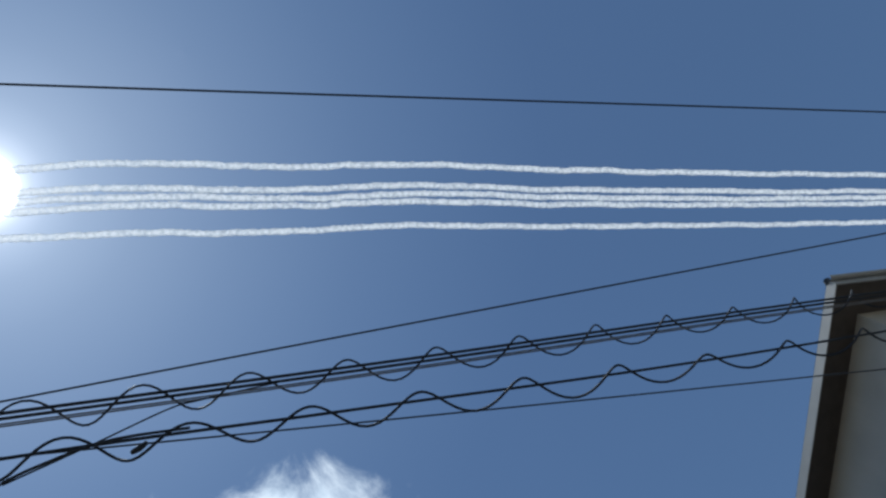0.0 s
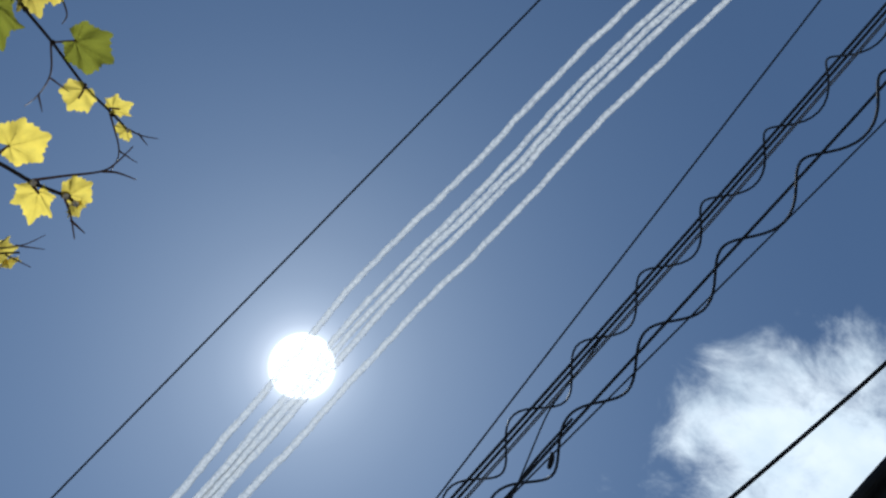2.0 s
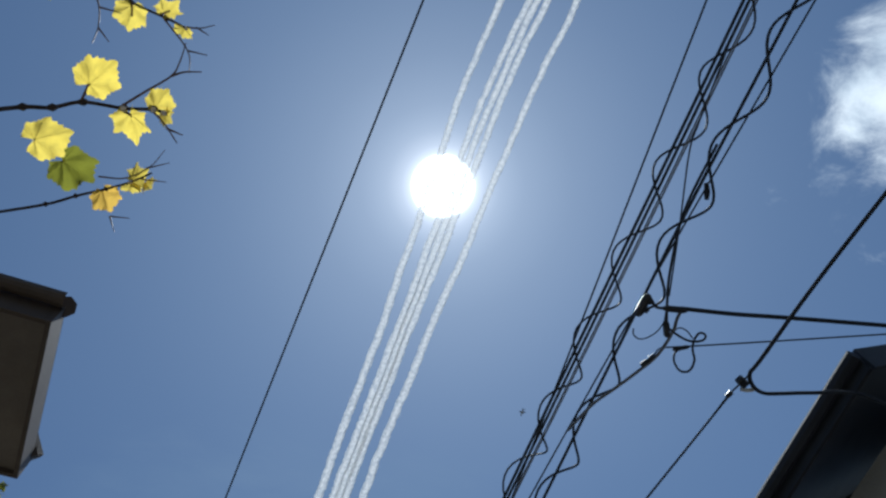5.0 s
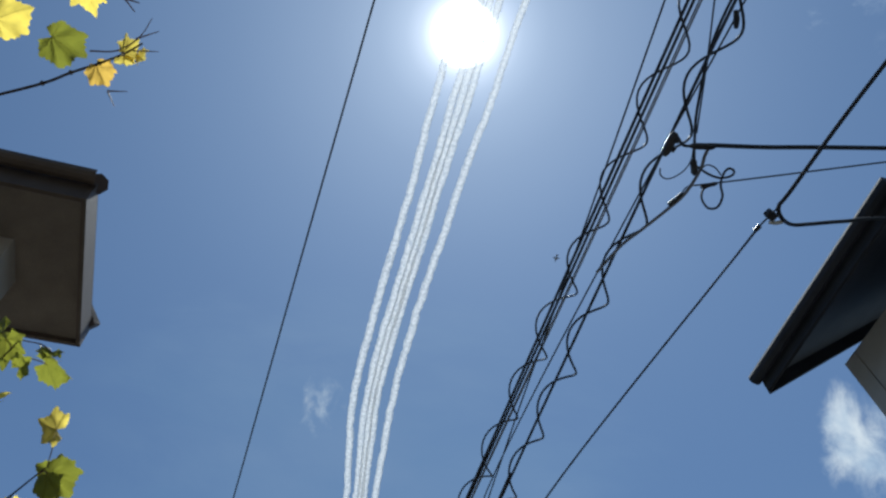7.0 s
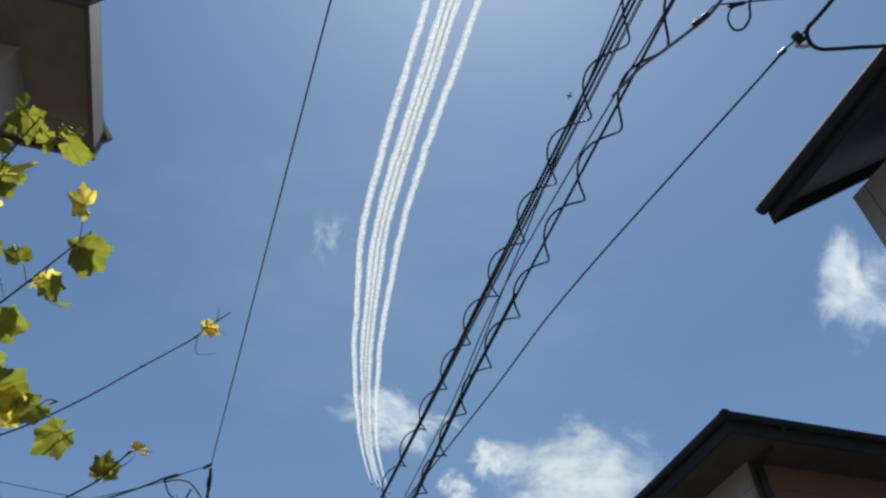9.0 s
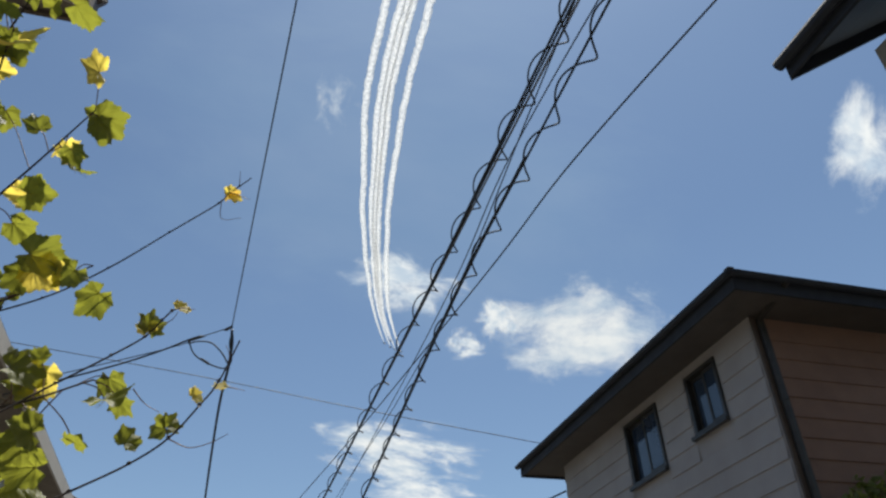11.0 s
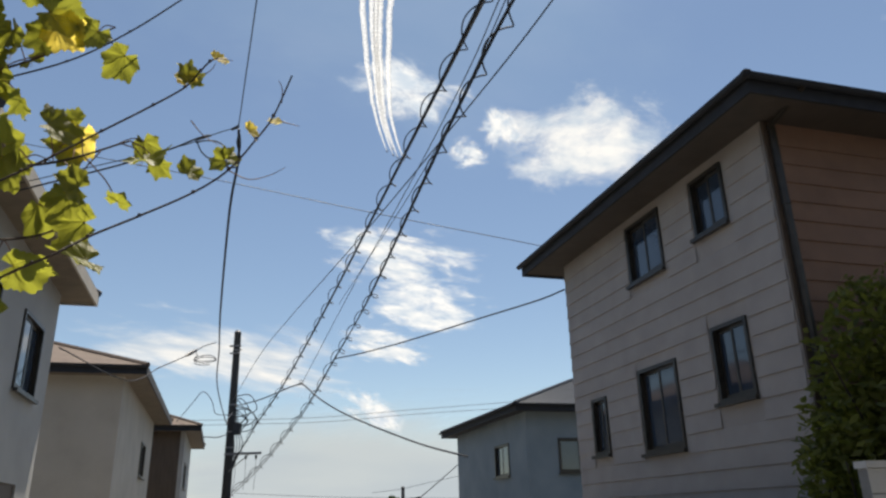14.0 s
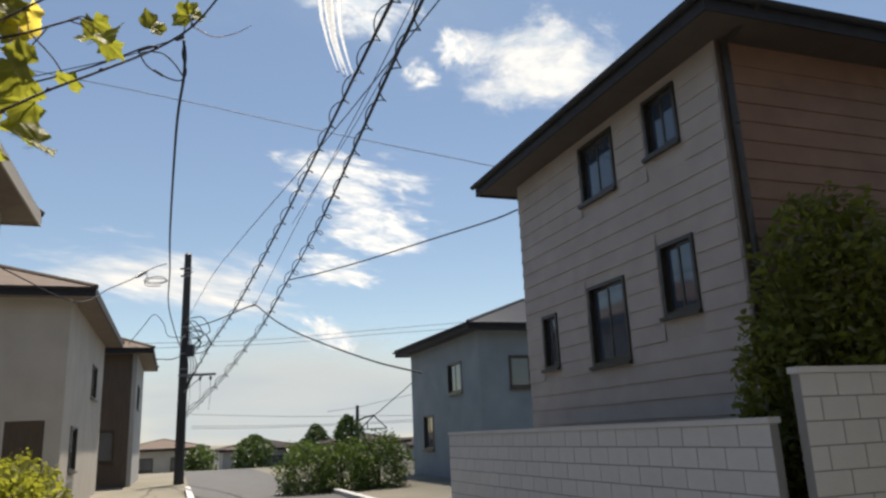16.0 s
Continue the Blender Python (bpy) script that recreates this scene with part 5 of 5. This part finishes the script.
vine("grape vine shoot with yellow young leaves and tendrils", ROOT, stem_path(VINE_A_CANE[0]) + VINE_A_CANE, VINE_A_TENDRILS, VINE_A_LEAVES, VINE_A_STALKS, 0.0015,
     [VINE_A_CANE[5], VINE_A_CANE[6], VINE_A_CANE[7]], 0.64)
vine("grape vine shoot with olive and yellow leaves", ROOT, stem_path(VINE_B_CANE[0]) + VINE_B_CANE, VINE_B_TENDRILS, VINE_B_LEAVES, VINE_B_STALKS, 0.0021, [VINE_B_CANE[7]], 0.56)
vine("short grape vine shoot with amber leaves", ROOT, stem_path(VINE_E_CANE[0]) + VINE_E_CANE, VINE_E_TENDRILS, VINE_E_LEAVES, [], 0.0022, [VINE_E_CANE[5]], 0.54)
vine("bare-tipped grape vine shoot with small leaves", hub_path(VINE_C_CANE[0])[0], hub_path(VINE_C_CANE[0]) + VINE_C_CANE, VINE_C_TENDRILS, VINE_C_LEAVES, VINE_C_STALKS, 0.0017, [VINE_C_CANE[7]], 0.48)
vine("slender grape vine shoot with two leaves", hub_path(VINE_D_CANE[0])[0], hub_path(VINE_D_CANE[0]) + VINE_D_CANE, VINE_D_TENDRILS, VINE_D_LEAVES, [], 0.0022, (), 0.5)
vine("thin grape vine shoot with small green leaves", hub_path(VINE_F_CANE[0])[0], hub_path(VINE_F_CANE[0]) + VINE_F_CANE, VINE_F_TENDRILS, VINE_F_LEAVES, [], 0.002, (), 0.5)


def leafy_vine():
    """The leafy crown of the vine, its canes fanning out over the garden."""
    rng = random.Random(21)
    hub = Vector(VINE_HUB)
    root = Vector((hub.x - 0.1, hub.y - 0.05, 0))
    v = thing("grape_vine", "leafy old grape vine spreading overhead from a gnarled trunk", "vine", root)
    part("trunk", line_bm([(0, 0, 0), (0.05, 0.02, 0.7), (-0.03, 0.05, 1.5), (0.03, 0, hub.z - 0.35), hub - root], lambda q: 0.035 * (1.2 - 0.75 * q), 8), M_BARK, v)
    for n, fan in enumerate(VINE_FAN):
        pts = smooth_line([Vector(p) - root for p in fan], 8)
        part("cane", tube(bmesh.new(), pts, lambda q: 0.0042 * (1.15 - 0.75 * q), 6), M_BARK, v)
        for k, p in enumerate(pts[6:]):
            if rng.random() < (0.2, 0.3, 0.55, 0.2, 0.85, 0.2)[n]:
                continue
            for s in range(rng.choice((1, 1, 2))):
                off = Vector((rng.gauss(0, 1), rng.gauss(0, 1), rng.gauss(0, 1))) * 0.045
                base = p + root + off
                part("stalk", tube(bmesh.new(), smooth_line([p, p + off * 0.6 + Vector((0, 0, 0.01)), p + off], 3), 0.0013, 4), M_TENDRIL, v)
                d = Vector((rng.gauss(0, 1), rng.gauss(0, 1), rng.gauss(-0.5, 0.5))).normalized()
                put_leaf(v, base, base + d * rng.uniform(0.04, 0.085), rng.choice(("old", "old", "old", "old", "old", "old", "old", "young")), rng.randrange(2), (0, 0, 1.7), rng.uniform(-45, 45))


leafy_vine()


# ---- aircraft and their smoke ----
ALT, STEP = 900.0, 3.0
FLIGHT = [(1220, -2450), (1010, -1960), (585, -939), (368, -436), (258, -194), (190, -22), (119, 139), (52, 330), (-31, 558), (-68, 663), (-119, 816), (-153, 969), (-190, 1160), (-217, 1364), (-229, 1500), (-231, 1620), (-226, 1755)]


def flight(lateral):
    out = []
    fine = along([(x, y, 0) for x, y in FLIGHT], STEP)
    for p, d in fine:
        s = 1.0 - 0.2 * min(1.0, max(0.0, (p.y - 200) / 250)) - 0.36 * min(1.0, max(0.0, (p.y - 850) / 650))
        right = Vector((d.y, -d.x, 0))
        out.append((p + right * lateral * s, d))
    return out


def smoke_trail(lateral, stop, seed):
    pts = [p for p, d in flight(lateral)]
    pts = pts[:len(pts) - stop]
    o = Vector((pts[-1].x, pts[-1].y, ALT))
    vs, fs = [], []
    n, sides = len(pts), 11
    for i, p in enumerate(pts):
        d = (pts[min(i + 1, n - 1)] - pts[max(i - 1, 0)]).normalized()
        side = Vector((d.y, -d.x, 0))
        back = (n - 1 - i) * STEP
        r = 0.8 + (2.8 + 1.7 * min(1.0, max(0.0, (p.y - 150) / 500))) * (1 - math.exp(-back / 210.0))
        soft = min(1.0, back / 260)
        w = Vector((p.x, p.y, seed * 50)) * 0.012
        p = p + side * (noise.noise(w) * 2.2 + noise.noise(w * 3.7) * 1.1) * soft
        for k in range(sides):
            g = math.pi * (1.0 + k / (sides - 1))
            q = side * math.cos(g) + Vector((0, 0, math.sin(g)))
            # rounded billows, cut in sharply between one another
            puff = 0.55 - abs(noise.noise(p * (0.42 / r) + q * 0.9 + Vector((seed * 9, 0, 0)))) * 1.5
            fine = 0.4 - abs(noise.noise(p * (1.3 / r) + q * 1.7 + Vector((0, seed * 7, 0)))) * 1.3
            lump = 1 + soft * (0.3 * puff + 0.3 * fine)
            vs.append(p + q * r * lump + Vector((0, 0, ALT)) - o)
    for i in range(n - 1):
        for k in range(sides - 1):
            j = i * sides + k
            fs.append((j, j + 1, j + 1 + sides, j + sides))
    me = bpy.data.meshes.new("smoke_trail")
    me.from_pydata(vs, [], fs)
    me.polygons.foreach_set("use_smooth", [True] * len(fs))
    me.materials.append(M_SMOKE)
    ob = new("smoke_trail", me)
    ob.location = o
    tagged(ob, "long white display smoke trail across the sky", "smoke trail", "smoke trails")
    return pts[-1], (pts[-1] - pts[-3]).normalized()


def jet():
    """A small twin-engined trainer jet, 13 m long, nose along +y."""
    j = thing("jet_aircraft", "dark blue and white display jet in formation", "aircraft", group="display jets")

    def prof(q):
        y = q
        return 0.12 + 0.72 * math.sin(math.pi * min(1, max(0.0, y)) ** 0.75) ** 0.6
    part("fuselage", tube(bmesh.new(), [(0, 6.5 - 13 * k / 16, 0.1 * math.sin(k / 16 * 3.1)) for k in range(17)], prof, 12), M_JET, j)

    def slab(name, pts, t, material=M_JET, up=Vector((0, 0, 1))):
        bm = bmesh.new()
        lo = [bm.verts.new(Vector(p) - up * t) for p in pts]
        hi = [bm.verts.new(Vector(p) + up * t) for p in pts]
        bm.faces.new(lo[::-1]), bm.faces.new(hi)
        for a in range(len(pts)):
            b = (a + 1) % len(pts)
            bm.faces.new((lo[a], lo[b], hi[b], hi[a]))
        bmesh.ops.recalc_face_normals(bm, faces=bm.faces)
        return part(name, bm, material, j)
    for s in (-1, 1):
        slab("wing", [(s * 0.6, 1.9, 0.2), (s * 4.95, -0.9, 0.0), (s * 4.95, -1.9, 0.0), (s * 0.6, -1.7, 0.2)], 0.08, M_JET)
        slab("tailplane", [(s * 0.5, -4.4, 0.1), (s * 2.4, -5.6, -0.1), (s * 2.4, -6.3, -0.1), (s * 0.5, -6.1, 0.1)], 0.06, M_JET)
        part("engine_intake", tube(bmesh.new(), [(s * 0.85, 2.2, 0), (s * 0.9, 1.0, 0), (s * 0.85, -1.5, 0), (s * 0.55, -4.4, 0)], lambda q: 0.45 - 0.18 * q, 8), M_JET_WHITE, j)
    slab("tail_fin", [(0, -3.6, 0.5), (0, -5.6, 2.6), (0, -6.5, 2.6), (0, -6.0, 0.5)], 0.07, M_JET_WHITE, Vector((1, 0, 0)))
    part("canopy", tube(bmesh.new(), [(0, 4.6, 0.5), (0, 3.8, 0.75), (0, 2.6, 0.85), (0, 1.4, 0.6)], lambda q: 0.15 + 0.3 * math.sin(q * 3.1), 8), M_CANOPY, j)
    return j


def display_team():
    ends = [smoke_trail(lat, stop, k) for k, (lat, stop) in enumerate(((-38, 23), (-11, 15), (0, 27), (10, 10), (41, 5)))]
    first = jet()
    places = [(p + d * 8, d) for p, d in ends]
    p, d = flight(2)[-1]
    places.append((p + d * 6, d))
    places.append((Vector((174, 595, 0)), Vector((-0.25, 0.97, 0)).normalized()))
    for k, (p, d) in enumerate(places):
        m = Matrix(((d.y, d.x, 0, p.x), (-d.x, d.y, 0, p.y), (0, 0, 1, ALT), (0, 0, 0, 1)))
        if k == 0:
            first.matrix_basis = m
        else:
            ob = copy_thing(first, m)
            if k == 6:
                tagged(ob, "lone dark display jet without smoke", "aircraft")


display_team()


# ---- clouds ----
def cloud(label, az, el, width, height, turn, material, dist=3600.0):
    """A far cloud round a given direction; sizes in degrees."""
    a, e = radians(az), radians(el)
    way = Vector((math.sin(a) * math.cos(e), math.cos(a) * math.cos(e), math.sin(e)))
    bm = bmesh.new()
    n = 28
    g = [[bm.verts.new((-1 + 2 * i / n, -1 + 2 * j / n, 0.10 * noise.noise(Vector((i * 0.35, j * 0.35, az))))) for j in range(n + 1)] for i in range(n + 1)]
    for i in range(n):
        for j in range(n):
            bm.faces.new((g[i][j], g[i + 1][j], g[i + 1][j + 1], g[i][j + 1]))
    ob = finish("cloud", bm, material, None, "", True)
    sx, sy = dist * math.tan(radians(width / 2)), dist * math.tan(radians(height / 2))
    ob.matrix_world = look((0, 0, 0), way * dist, turn) @ Matrix.Translation((0, 0, -dist)) @ Matrix.Diagonal((sx, sy, min(sx, sy), 1))
    tagged(ob, label, "cloud", kind="stuff")


cloud("large ragged white cloud high overhead", 79.0, 50.0, 23, 28, 12, cloud_mat("cloud_overhead", 3.1, 1.9, 0.02, 0.62, 0.97, shade=(0.8, 0.86, 0.92)))
cloud("thin white wisp of cloud", -14.0, 46.0, 8, 10, 0, cloud_mat("cloud_wisp", 7.7, 2.6, 0.50, 1.4, 0.55))
cloud("small flat white cloud", -6.4, 32.5, 17, 8, -14, cloud_mat("cloud_flat", 1.3, 2.0, 0.36, 0.84, 0.58, (1, 0.9, 1)))
cloud("small puffy white cloud", -1.3, 27.5, 7.5, 5, -10, cloud_mat("cloud_puff", 5.9, 2.0, 0.38, 0.84, 0.56))
cloud("small puffy white cloud", 1.6, 29.3, 7, 7, -6, cloud_mat("cloud_tuft", 15.2, 2.0, 0.34, 0.82, 0.56))
cloud("bright white cumulus cloud beside a roof", 9.0, 27.6, 25, 14, -8, cloud_mat("cloud_cumulus", 9.2, 2.1, 0.28, 0.8, 0.54))
cloud("broken white cloud low over the street", -7.2, 19.6, 25, 9.5, -10, cloud_mat("cloud_broken", 2.4, 2.9, 0.4, 0.84, 0.56, (1, 1.25, 1)))
cloud("broken white cloud low over the street", -5.2, 15.9, 21, 9, -8, cloud_mat("cloud_broken_low", 22.1, 2.7, 0.38, 0.8, 0.57, (1, 1.1, 1)))
cloud("thin broken white cloud low over the street", -8.6, 12.7, 15, 5.5, -10, cloud_mat("cloud_shreds", 31.3, 2.3, 0.4, 0.85, 0.56, (1, 1.4, 1)))
cloud("long white cloud bank low in the sky", -20.5, 11.8, 36, 10, -9, cloud_mat("cloud_bank", 4.6, 1.9, 0.28, 0.84, 0.52, (1, 1.3, 1)))
cloud("small low white cloud", -9.2, 8.0, 11, 5.5, -26, cloud_mat("cloud_low", 6.5, 2.2, 0.38, 0.8, 0.56))
cloud("white cloud edge above the houses", 36, 34, 15, 20, 0, cloud_mat("cloud_edge", 8.8, 1.9, 0.44, 0.95, 0.6))
cloud("pale haze over the horizon", -9, 3.0, 50, 13, 0, cloud_mat("cloud_haze", 0.7, 0.9, -0.2, 0.62, 0.38, (1, 1, 1), (0.68, 0.80, 0.93), (0.76, 0.87, 0.97)))
cloud("thin uneven veil of high haze", -6, 40, 62, 44, -12, cloud_mat("cloud_veil", 12.4, 1.3, 0.12, 0.85, 0.5, (1, 1.6, 1), (0.44, 0.66, 0.80), (0.66, 0.84, 0.94), 0.12), 3800.0)
